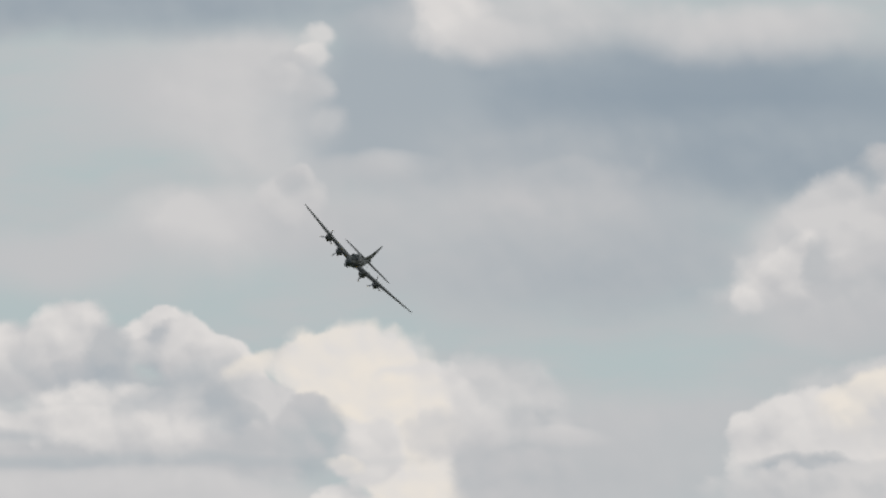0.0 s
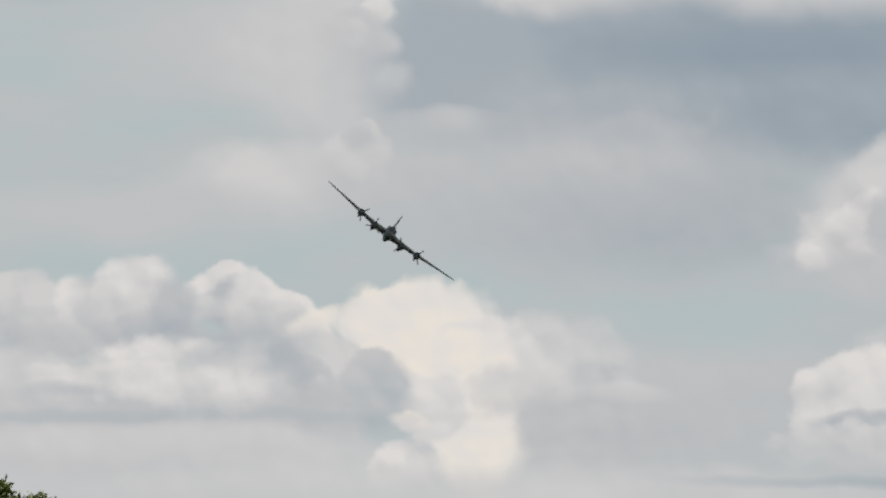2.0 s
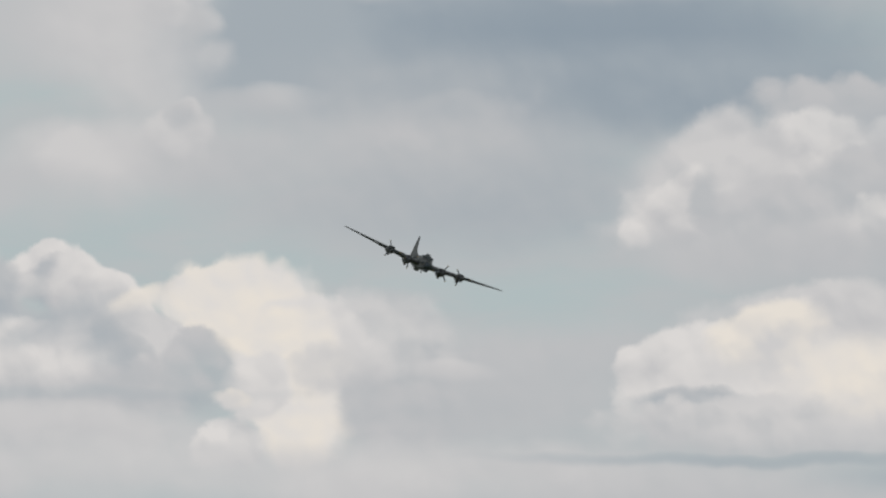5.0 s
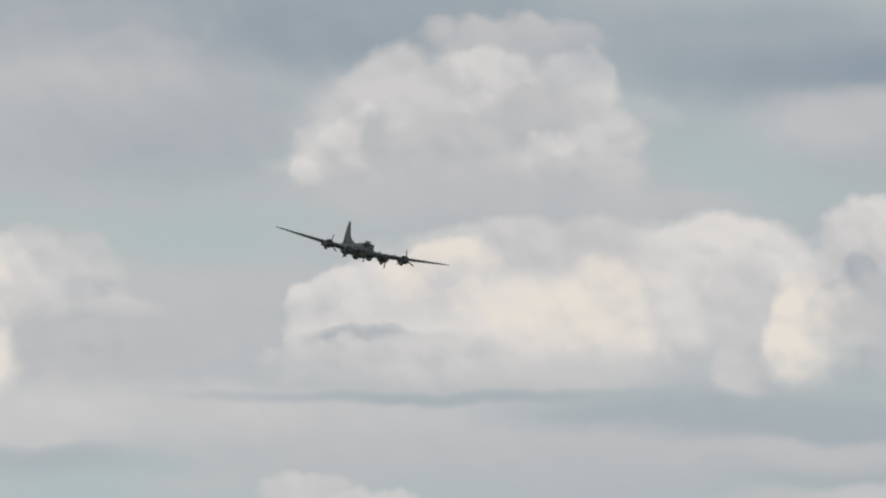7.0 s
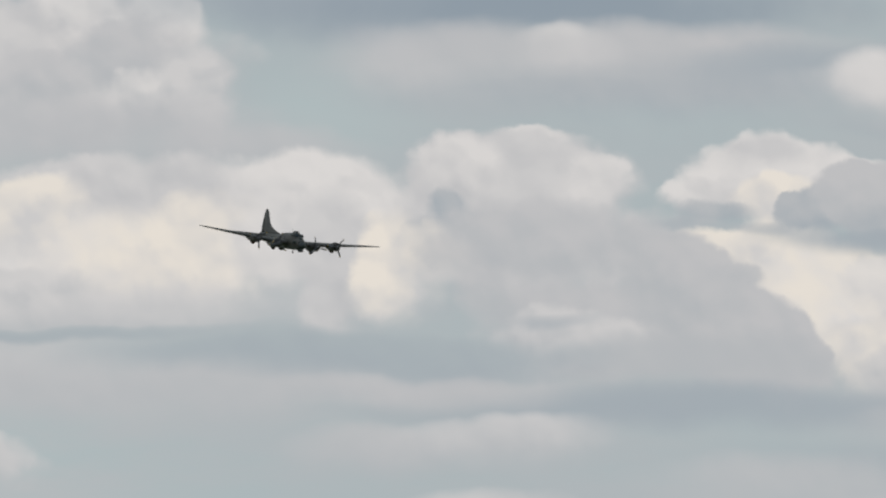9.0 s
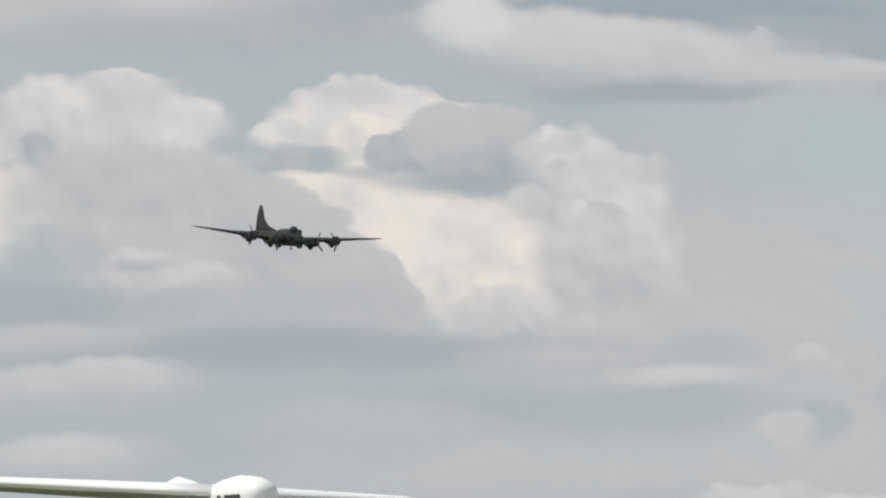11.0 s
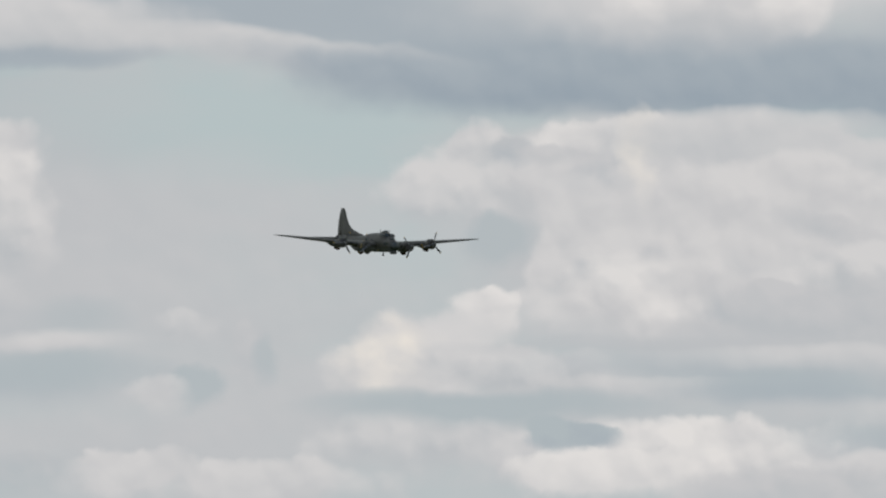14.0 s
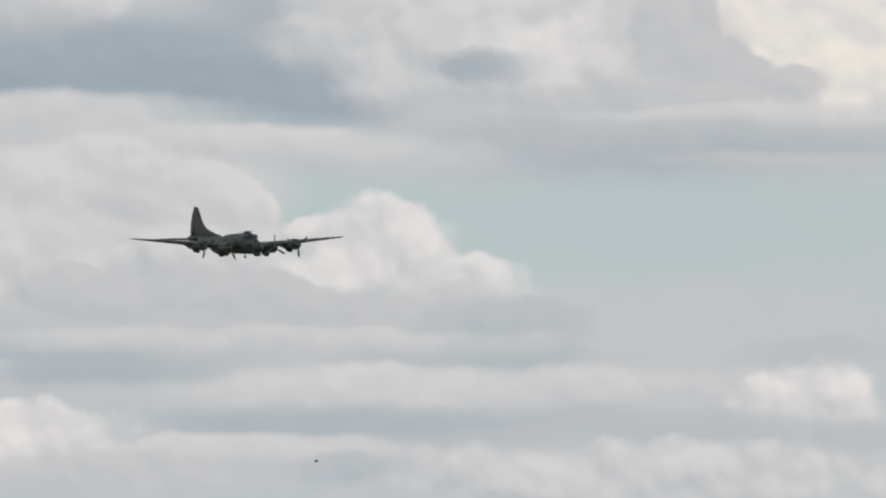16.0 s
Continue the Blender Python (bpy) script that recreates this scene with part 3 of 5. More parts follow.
def sixth_bank():
    # what lies between the two last heaps
    origin[:] = 3306, 21
    veil_cloud(-110, -50, 230, 65, DEEP, SLATE, 50, (0, 0.4), 0.85)
    veil_cloud(500, -30, 400, 70, PALE, LIGHT, 50, (0, 0.5), 0.85)
    veil_cloud(1200, 10, 190, 150, PALE, LIGHT, 50, (-0.2, 0.4), 0.95)
    cloud(760, -40, 110, 55, PALE, WHITE, 30, (0.2, 0.5), 0.8)
    cloud(1180, -60, 150, 60, PALE, WHITE, 28, (0, 0.5), 0.9)
    cloud(1110, 70, 80, 50, PALE, LIGHT, 34, (-0.3, 0.5), 0.7)
    veil_cloud(500, 45, 330, 50, PALE, LIGHT, 34, (0, 0.6), 0.9)
    cloud(430, 25, 60, 38, LIGHT, WHITE, 22, (0, 0.5), 0.8)
    cloud(680, 45, 62, 46, LIGHT, WHITE, 22, (0, 0.5), 0.85)
    cloud(520, 82, 130, 20, GREY, LIGHT, 18, (0, 0.7), 0.7)
    veil_cloud(560, 165, 520, 70, DEEP, SLATE, 34, (0, 0.5), 0.95, tilt=4)
    veil_cloud(260, 185, 330, 42, DEEP, SLATE, 30, (0, 0.5), 0.7)
    veil_cloud(1000, 235, 200, 60, DEEP, SLATE, 30, (0, 0.4), 0.9, tilt=4)
    veil_cloud(960, 70, 130, 75, SLATE, SLATE, 40, (0, 0.4), 0.9)
    cloud(650, 300, 190, 32, GREY, LIGHT, 18, (0, 0.7), 0.85, tilt=6)
    cloud(600, 315, 120, 18, GREY, GREY, 12, (0, 0.6), 0.75)
    veil_cloud(790, 430, 210, 100, PALE, LIGHT, 40, (0, 0.5), 0.8)
    cloud(640, 345, 180, 30, PALE, LIGHT, 22, (0, 0.6), 0.8)
    cloud(860, 430, 130, 62, PALE, WHITE, 16, (0.3, 0.7), 0.95, tilt=28)
    cloud(640, 380, 80, 14, GREY, PALE, 14, (0, 0.6), 0.6)
    cloud(740, 430, 56, 18, SLATE, PALE, 10, (0.2, 0.7), 0.85, tilt=14)
    cloud(800, 472, 50, 22, GREY, PALE, 20, (0.2, 0.7), 0.7, tilt=20)
    cloud(1045, -40, 62, 50, PALE, WHITE, 28, (-0.2, 0.5), 0.85)
    cloud(770, 505, 130, 42, GREY, LIGHT, 18, (0.2, 0.7), 0.8, tilt=14)
    cloud(905, 480, 46, 26, SLATE, PALE, 14, (0.2, 0.8), 0.75, tilt=25)
    cloud(690, 455, 40, 20, PALE, WHITE, 14, (0, 0.7), 0.7)
    cloud(680, 590, 150, 46, GREY, PALE, 20, (-0.1, 0.7), 0.9)
    cloud(370, 560, 110, 50, PALE, WHITE, 34, (0, 0.5), 0.7)
    # heaps and bands of the last view
    origin[:] = 3805, 101
    veil_cloud(1100, 650, 620, 140, GREY, PALE, 110, (0, 0.5), 0.85)
    veil_cloud(1000, 800, 750, 90, GREY, PALE, 70, (0, 0.5), 0.85)
    veil_cloud(300, 600, 520, 140, GREY, PALE, 100, (0, 0.5), 0.8)
    veil_cloud(1100, 390, 480, 75, SKY, SKY, 60, (0, 0.5), 0.8)
    veil_cloud(40, 20, 150, 30, GREY, PALE, 26, (0, 0.6), 0.5)
    cloud(1450, 60, 220, 150, LIGHT, CREAM, 28, (0, 0.4))
    cloud(960, 75, 310, 110, GREY, LIGHT, 40, (0, 0.6), 0.95)
    cloud(570, 72, 72, 34, GREY, LIGHT, 34, (0, 0.6), 0.6)
    cloud(975, 88, 85, 40, LIGHT, WHITE, 28, (0, 0.5), 0.8)
    cloud(780, 70, 80, 40, PALE, LIGHT, 30, (0, 0.5), 0.7)
    cloud(700, 150, 70, 30, PALE, LIGHT, 34, (0.2, 0.5), 0.6)
    cloud(1130, 110, 90, 70, GREY, LIGHT, 28, (-0.4, 0.5), 0.85)
    cloud(1200, 55, 75, 75, GREY, PALE, 16, (0.1, 0.6), 0.9, tilt=20)
    cloud(1260, 120, 110, 55, GREY, PALE, 14, (0.2, 0.7), 0.95, tilt=14)
    cloud(1385, 150, 66, 24, GREY, PALE, 18, (0.3, 0.7), 0.9)
    cloud(1150, 185, 200, 30, GREY, PALE, 24, (0, 0.7), 0.8)
    cloud(845, 118, 68, 22, SLATE, SLATE, 28, (0, 0.5), 0.85)
    cloud(815, 122, 30, 16, SLATE, SLATE, 12, (0, 0.5), 0.7)
    veil_cloud(1340, 205, 270, 13, PALE, LIGHT, 12, (0, 0.6), 0.85)
    veil_cloud(1080, 265, 300, 46, SLATE, GREY, 30, (0.1, 0.6), 0.9, tilt=3)
    veil_cloud(1330, 255, 280, 30, SLATE, GREY, 24, (0, 0.6), 0.85)
    veil_cloud(1400, 285, 180, 12, GREY, PALE, 12, (0, 0.6), 0.7)
    cloud(360, 250, 430, 36, GREY, LIGHT, 18, (0, 0.8), 0.95, False, tilt=3)
    veil_cloud(100, 195, 260, 30, GREY, LIGHT, 22, (0, 0.7), 0.85)
    cloud(130, 330, 260, 82, PALE, LIGHT, 24, (0.2, 0.6))
    cloud(405, 375, 85, 55, PALE, LIGHT, 34, (0.2, 0.6), 0.85, tilt=25)
    cloud(220, 365, 56, 22, GREY, PALE, 12, (0.3, 0.7), 0.85, tilt=12)
    cloud(296, 398, 40, 22, GREY, PALE, 20, (0.3, 0.7), 0.7, tilt=20)
    cloud(330, 460, 160, 50, GREY, LIGHT, 24, (0.2, 0.7), 0.85)
    cloud(70, 430, 120, 60, PALE, LIGHT, 30, (0, 0.5), 0.75)
    cloud(665, 435, 115, 82, PALE, WHITE, 28, (0.1, 0.5))
    cloud(715, 385, 52, 34, PALE, WHITE, 14, (0.2, 0.6), 0.85)
    cloud(545, 395, 46, 15, LIGHT, WHITE, 9, (0.1, 0.5), 0.9, tilt=-18)
    cloud(600, 480, 70, 40, LIGHT, WHITE, 20, (0, 0.5), 0.85)
    cloud(860, 492, 66, 30, PALE, WHITE, 20, (0.1, 0.6), 0.85)
    cloud(790, 520, 66, 36, PALE, LIGHT, 20, (0, 0.6), 0.8)
    cloud(420, 530, 180, 46, GREY, PALE, 16, (0.1, 0.7), 0.95, tilt=5)
    cloud(630, 545, 100, 34, GREY, PALE, 16, (0.1, 0.7), 0.9, tilt=8)
    cloud(120, 515, 62, 36, GREY, PALE, 14, (0, 0.7), 0.85)
    cloud(205, 492, 34, 18, GREY, PALE, 10, (0, 0.7), 0.8)
    cloud(280, 500, 34, 22, GREY, PALE, 12, (0, 0.7), 0.7)
    cloud(800, 548, 60, 32, GREY, PALE, 32, (-0.1, 0.8), 0.7)
    cloud(905, 584, 145, 52, TEAL, GREY, 24, (-0.1, 0.7), 0.85)
    veil_cloud(850, 630, 180, 13, TEAL, TEAL, 12, (0, 0.5), 0.7)
    veil_cloud(420, 602, 430, 20, GREY, LIGHT, 16, (0, 0.7), 0.85)
    veil_cloud(160, 650, 180, 24, SLATE, TEAL, 16, (0, 0.5), 0.9)
    veil_cloud(800, 690, 480, 40, GREY, LIGHT, 24, (0, 0.8), 0.9)
    cloud(640, 690, 110, 30, PALE, LIGHT, 24, (0, 0.6), 0.6)
    cloud(1440, 705, 110, 55, PALE, WHITE, 20, (0, 0.6), 0.95)
    cloud(1420, 628, 120, 22, GREY, GREY, 14, (0, 0.6), 0.8)
    veil_cloud(620, 745, 420, 26, SLATE, TEAL, 20, (0, 0.5), 0.85)
    veil_cloud(1250, 770, 400, 24, TEAL, GREY, 20, (0, 0.5), 0.8)
    cloud(400, 792, 280, 26, PALE, LIGHT, 14, (0, 0.7), 0.9, False)
    cloud(50, 765, 130, 40, PALE, WHITE, 20, (0, 0.6), 0.85)
    cloud(-180, 800, 150, 34, LIGHT, WHITE, 14, (0, 0.6), 0.85)
    cloud(-230, 735, 62, 16, SLATE, TEAL, 9, (0, 0.6), 0.85)
    cloud(180, 835, 180, 40, GREY, PALE, 22, (0, 0.6), 0.8)
    cloud(600, 832, 100, 26, TEAL, GREY, 14, (0, 0.6), 0.8)
    cloud(1200, 850, 420, 55, GREY, LIGHT, 28, (0, 0.7), 0.9)


def sky_material(west, east, g):
    """The sky between two meridians of the map: the haze and each cloud that reaches in, the farthest first."""
    m = bpy.data.materials.new("cloudy_sky")
    m.use_nodes = True
    m.cycles.emission_sampling = "NONE"
    t = m.node_tree
    t.nodes.clear()
    uv = t.nodes.new("ShaderNodeUVMap")
    uv.uv_map = "sky_map"
    at = uv.outputs[0]

    def warp(vec, scale, amount, detail, rough):
        n = noise_tex(t, vec, scale, detail, rough, True)
        off = vmath(t, "SUBTRACT", n, (0.5, 0.5, 0.5))
        return vmath(t, "ADD", vec, vmath(t, "MULTIPLY", off, (amount, amount * 0.8, 0)))

    def lobes(vec, scale):
        n = node(t, "ShaderNodeTexVoronoi", Vector=vec, Scale=scale)
        n.voronoi_dimensions, n.feature = "2D", "SMOOTH_F1"
        n.inputs["Smoothness"].default_value = 0.45
        return n.outputs["Distance"]

    def heaps(vec):
        """Rounded heaps at two sizes."""
        return maths(t, "ADD", maths(t, "MULTIPLY", lobes(vec, 0.7), -0.9), maths(t, "MULTIPLY", lobes(vec, 1.7), -0.42))

    def billows(vec):
        """Rounded heaps with a finer curl, about -0.5 to 0.5."""
        small = maths(t, "ADD", maths(t, "MULTIPLY", lobes(vec, 3.6), -0.2), maths(t, "MULTIPLY", noise_tex(t, vec, 6.0, 3.0, 0.55), 0.14))
        return maths(t, "ADD", heaps(vec), maths(t, "ADD", small, 0.75))

    flat = vmath(t, "MULTIPLY", at, (0.45, 1.0, 1.0))
    soft = warp(at, 0.4, 0.85, 4.0, 0.5)
    puff = warp(warp(at, 0.55, 0.42, 3.0, 0.5), 3.0, 0.2, 4.0, 0.62)
    billow = billows(puff)
    # light and shade of the heaps painted into the colour, lighter on the upper side
    shading = maths(t, "MULTIPLY", maths(t, "SUBTRACT", heaps(puff), heaps(vmath(t, "ADD", puff, (0.1, 0.2, 0)))), 2.3)
    curl = maths(t, "SUBTRACT", lobes(vmath(t, "ADD", puff, (0.04, 0.08, 0)), 3.4), lobes(puff, 3.4))
    shading = maths(t, "ADD", shading, maths(t, "MULTIPLY", curl, 0.35))
    mottle = maths(t, "ADD", maths(t, "MULTIPLY", noise_tex(t, at, 0.8, 3.0, 0.5), 0.9), maths(t, "MULTIPLY", noise_tex(t, puff, 2.4, 4.0, 0.5), 0.55))
    shading = maths(t, "ADD", shading, maths(t, "SUBTRACT", mottle, 0.725))
    haze = noise_tex(t, flat, 0.42, 5.0, 0.55)
    streak = noise_tex(t, vmath(t, "MULTIPLY", soft, (0.35, 1.5, 1.0)), 0.6, 4.0, 0.55)
    veil = node(t, "ShaderNodeMapRange", i0=maths(t, "ADD", maths(t, "MULTIPLY", haze, 0.5), maths(t, "MULTIPLY", streak, 0.5)), i1=0.40, i2=0.6, i3=0.0, i4=0.7)
    veil.interpolation_type = "SMOOTHSTEP"
    col = blend(t, veil.outputs[0], SKY, (0.535, 0.532, 0.538))

    for u, v, rx, ry, dark, bright, rim, lit, cover, puffy, bumps, tilt in CLOUDS:
        ca, sa = math.cos(radians(tilt)), math.sin(radians(tilt))
        wide = math.hypot(rx * ca, ry * sa)
        if u + wide * 1.5 + 90 < west * 100 or u - wide * 1.5 - 90 > east * 100:
            continue
        n = t.nodes.new("ShaderNodeGroup")
        n.node_tree = g
        least = min(rx, ry)
        for key, value in (("Behind", col), ("At", puff if puffy else soft), ("Relief", shading), ("Billow", billow)):
            t.links.new(value, n.inputs[key])
        n.inputs["Centre"].default_value = (u / 100, -v / 100, 0)
        n.inputs["Along"].default_value = (100 * ca / rx, -100 * sa / rx, 0)
        n.inputs["Across"].default_value = (100 * sa / ry, 100 * ca / ry, 0)
        n.inputs["Soft"].default_value, n.inputs["Cover"].default_value = min(0.95, rim * (0.72 if puffy else 0.9) / least), min(1.0, cover * 1.06)
        n.inputs["Bumps"].default_value = bumps if puffy else bumps * 0.35
        n.inputs["Lobes"].default_value = min(1.0, 36 / least) if puffy else min(0.4, 16 / least)
        n.inputs["Lit"].default_value = (lit[0], lit[1], 0)
        n.inputs["Dark"].default_value, n.inputs["Bright"].default_value = (*dark, 1), (*bright, 1)
        col = n.outputs[0]
    glow = node(t, "ShaderNodeEmission", Color=vmath(t, "MULTIPLY", col, (0.989, 1.0, 1.011)), Strength=1.0)
    out = t.nodes.new("ShaderNodeOutputMaterial")
    t.links.new(glow.outputs[0], out.inputs[0])
    return m


def make_backdrop():
    place_clouds()
    g = cloud_group()
    me = bpy.data.meshes.new("backdrop")
    radius, rings = 4650.0, [-1.0, 0.5, 1, 1.5, 2, 2.5, 3, 3.5, 4, 5, 7, 10, 15, 20, 26, 32, 38, 43]
    first, wide, sectors = -11.0, 2.25, 30
    edges = [first + wide * k for k in range(sectors + 1)]
    turns = [-180 + 3 * k for k in range(60) if -180 + 3 * k < first / 5.4057 - 1]
    turns += [(first + wide * k / 2) / 5.4057 for k in range(2 * sectors + 1)]
    turns += [180 - 3 * k for k in range(60) if 180 - 3 * k > edges[-1] / 5.4057 + 1][::-1]
    verts, faces, maps, which = [], [], [], []
    for az in turns:
        for el in rings:
            a, e = radians(az), radians(el)
            verts.append((radius * math.sin(a) * math.cos(e), radius * math.cos(a) * math.cos(e), EYE[2] + radius * math.sin(e)))
            maps.append((az * 5.4057, (el - 2.895) * 5.4057))
    n = len(rings)
    for k in range(len(turns) - 1):
        mid = (turns[k] + turns[k + 1]) / 2 * 5.4057
        slot = int((mid - first) // wide) + 1 if first < mid < edges[-1] else 0
        for j in range(n - 1):
            faces.append((k * n + j, k * n + j + 1, (k + 1) * n + j + 1, (k + 1) * n + j))
            which.append(slot)
    me.from_pydata(verts, [], faces)
    layer = me.uv_layers.new(name="sky_map")
    for loop in me.loops:
        layer.data[loop.index].uv = maps[loop.vertex_index]
    me.materials.append(sky_material(1e6, 1e6, g))
    for k in range(sectors):
        me.materials.append(sky_material(edges[k], edges[k + 1], g))
    for face, slot in zip(me.polygons, which):
        face.material_index = slot
    ob = new("backdrop", me)
    tagged(ob, "pale blue-grey sky filled with cream-lit cumulus and slate clouds", "sky", kind="structure")
    return ob


# ---- mesh helpers ----
def part(name, bm, mat, parent=None, label="", smooth=True, at=None):
    me = bpy.data.meshes.new(name)
    bmesh.ops.recalc_face_normals(bm, faces=bm.faces)
    for f in bm.faces:
        f.smooth = smooth
    bm.to_mesh(me)
    bm.free()
    me.materials.append(mat)
    ob = new(name, me)
    if at is not None:
        ob.matrix_basis = at
    if parent is not None:
        ob.parent = parent
    if label:
        ob["label"] = label
    return ob


def loft(bm, rings, closed=True, caps=True):
    """Skins rings of equal point count."""
    made = [[bm.verts.new(p) for p in ring] for ring in rings]
    n = len(made[0])
    for a, b in zip(made, made[1:]):
        for k in range(n if closed else n - 1):
            bm.faces.new((a[k], a[(k + 1) % n], b[(k + 1) % n], b[k]))
    if caps:
        bm.faces.new(made[0][::-1])
        bm.faces.new(made[-1])
    return made


def tube(bm, sections, n=20):
    """Rounded body along y: sections of (y, half width, top, bottom, x, squareness)."""
    rings = []
    for y, w, top, bot, *more in sections:
        x0 = more[0] if more else 0.0
        power = more[1] if len(more) > 1 else 0.9
        mid, h = (top + bot) / 2, (top - bot) / 2
        ring = []
        for k in range(n):
            a = 2 * math.pi * k / n
            c, s = math.cos(a), math.sin(a)
            ring.append((x0 + w * math.copysign(abs(c) ** power, c), y, mid + h * math.copysign(abs(s) ** power, s)))
        rings.append(ring)
    return loft(bm, rings)


FOIL = ((0.0, 0.0), (0.012, 0.22), (0.05, 0.5), (0.13, 0.82), (0.28, 1.0), (0.45, 0.93), (0.65, 0.66), (0.85, 0.3), (1.0, 0.03))


def foil_ring(span, lead, chord, thick, mid, upright=False):
    """Aerofoil section at a spanwise station; lead: its leading edge along y, thick: full thickness, mid: its height."""
    pts = [(lead - c * chord, mid + t * thick * 0.58) for c, t in FOIL]
    pts += [(lead - c * chord, mid - t * thick * 0.42) for c, t in FOIL[-1:0:-1]]
    if upright:
        return [(z - mid, y, span) for y, z in pts]
    return [(span, y, z) for y, z in pts]


def box(bm, x0, x1, y0, y1, z0, z1, m=None):
    v = [bm.verts.new((x, y, z)) for x in (x0, x1) for y in (y0, y1) for z in (z0, z1)]
    for q in ((0, 1, 3, 2), (4, 6, 7, 5), (0, 4, 5, 1), (2, 3, 7, 6), (0, 2, 6, 4), (1, 5, 7, 3)):
        bm.faces.new([v[k] for k in q])
    if m is not None:
        bmesh.ops.transform(bm, matrix=m, verts=v)


def rod(bm, a, b, r0, r1, n=8):
    a, b = Vector(a), Vector(b)
    q = (b - a).to_track_quat("Z", "Y")
    rings = []
    for p, r in ((a, r0), (b, r1)):
        rings.append([p + q @ Vector((r * math.cos(2 * math.pi * k / n), r * math.sin(2 * math.pi * k / n), 0)) for k in range(n)])
    loft(bm, rings)


def ball(bm, at, rx, ry, rz, u=16, v=10):
    bmesh.ops.create_uvsphere(bm, u_segments=u, v_segments=v, radius=1.0, matrix=Matrix.Translation(at) @ Matrix.Diagonal((rx, ry, rz, 1)))


# ---- materials ----
def camouflage():
    """Olive drab above, neutral grey below, faded and streaked."""
    m = bpy.data.materials.new("olive_and_grey_paint")
    m.use_nodes = True
    t = m.node_tree
    bsdf = t.nodes["Principled BSDF"]
    at = t.nodes.new("ShaderNodeTexCoord").outputs["Object"]
    nz = node(t, "ShaderNodeSeparateXYZ", Vector=t.nodes.new("ShaderNodeNewGeometry").outputs["Normal"]).outputs[2]
    z = node(t, "ShaderNodeSeparateXYZ", Vector=at).outputs[2]
    wave = noise_tex(t, at, 0.6, 4)
    line = node(t, "ShaderNodeMapRange", i0=maths(t, "ADD", z, maths(t, "MULTIPLY", wave, 0.5)), i1=-0.62, i2=-0.45, i3=0.0, i4=1.0).outputs[0]
    patch = noise_tex(t, at, 0.9, 5)
    fine = noise_tex(t, vmath(t, "MULTIPLY", at, (3.0, 0.7, 3.0)), 4.0, 4)
    olive = blend(t, maths(t, "ADD", maths(t, "MULTIPLY", patch, 0.6), maths(t, "MULTIPLY", fine, 0.4)), (0.06, 0.059, 0.052), (0.1, 0.095, 0.08))
    grey = blend(t, fine, (0.08, 0.085, 0.09), (0.125, 0.13, 0.135))
    t.links.new(blend(t, line, grey, olive), bsdf.inputs["Base Color"])
    t.links.new(maths(t, "ADD", maths(t, "MULTIPLY", fine, 0.25), 0.42), bsdf.inputs["Roughness"])
    b = node(t, "ShaderNodeBump", Strength=0.15, Distance=0.02, Height=noise_tex(t, at, 2.5, 3))
    t.links.new(b.outputs[0], bsdf.inputs["Normal"])
    return m


def glazing(name, tint):
    m = bpy.data.materials.new(name)
    m.use_nodes = True
    bsdf = m.node_tree.nodes["Principled BSDF"]
    bsdf.inputs["Base Color"].default_value = (*tint, 1)
    bsdf.inputs["Roughness"].default_value = 0.06
    bsdf.inputs["IOR"].default_value = 1.5
    return m


PAINT = camouflage()
OLIVE = material("olive_drab_paint", (0.085, 0.083, 0.072), 0.55, vary=0.3, scale=1.2, second=(0.105, 0.1, 0.085))
CANOPY = glazing("canopy_glass", (0.05, 0.06, 0.06))
BLACK = material("black_rubber_and_slot_shade", (0.025, 0.025, 0.025), 0.8, scale=3)
PROP = material("propeller_metal", (0.16, 0.16, 0.16), 0.45, 0.3, scale=4)
TIP_YELLOW = material("yellow_paint", (0.55, 0.36, 0.05), 0.5, scale=4)
STEEL = material("dark_steel", (0.11, 0.105, 0.1), 0.55, 0.2, scale=4)
SOOT = material("exhaust_rust", (0.09, 0.05, 0.03), 0.7, 0.4, scale=4)
MARK = material("faded_marking_paint", (0.12, 0.115, 0.095), 0.6, scale=2)
AIRLINER_WHITE = material("gloss_white_paint", (0.86, 0.86, 0.84), 0.32, vary=0.06, scale=0.6)
# bare metal of the nacelles; also the shade painted under the tailplane
AIRLINER_METAL_AND_SHADE = material("aluminium_and_underside_shade", (0.3, 0.29, 0.26), 0.45, 0.35, vary=0.2, scale=1.5)
AIRLINER_BLUE = material("navy_blue_paint", (0.02, 0.03, 0.09), 0.35, vary=0.15)
LETTER = material("dark_lettering", (0.06, 0.06, 0.065), 0.6, vary=0.1)
TYRE = BLACK


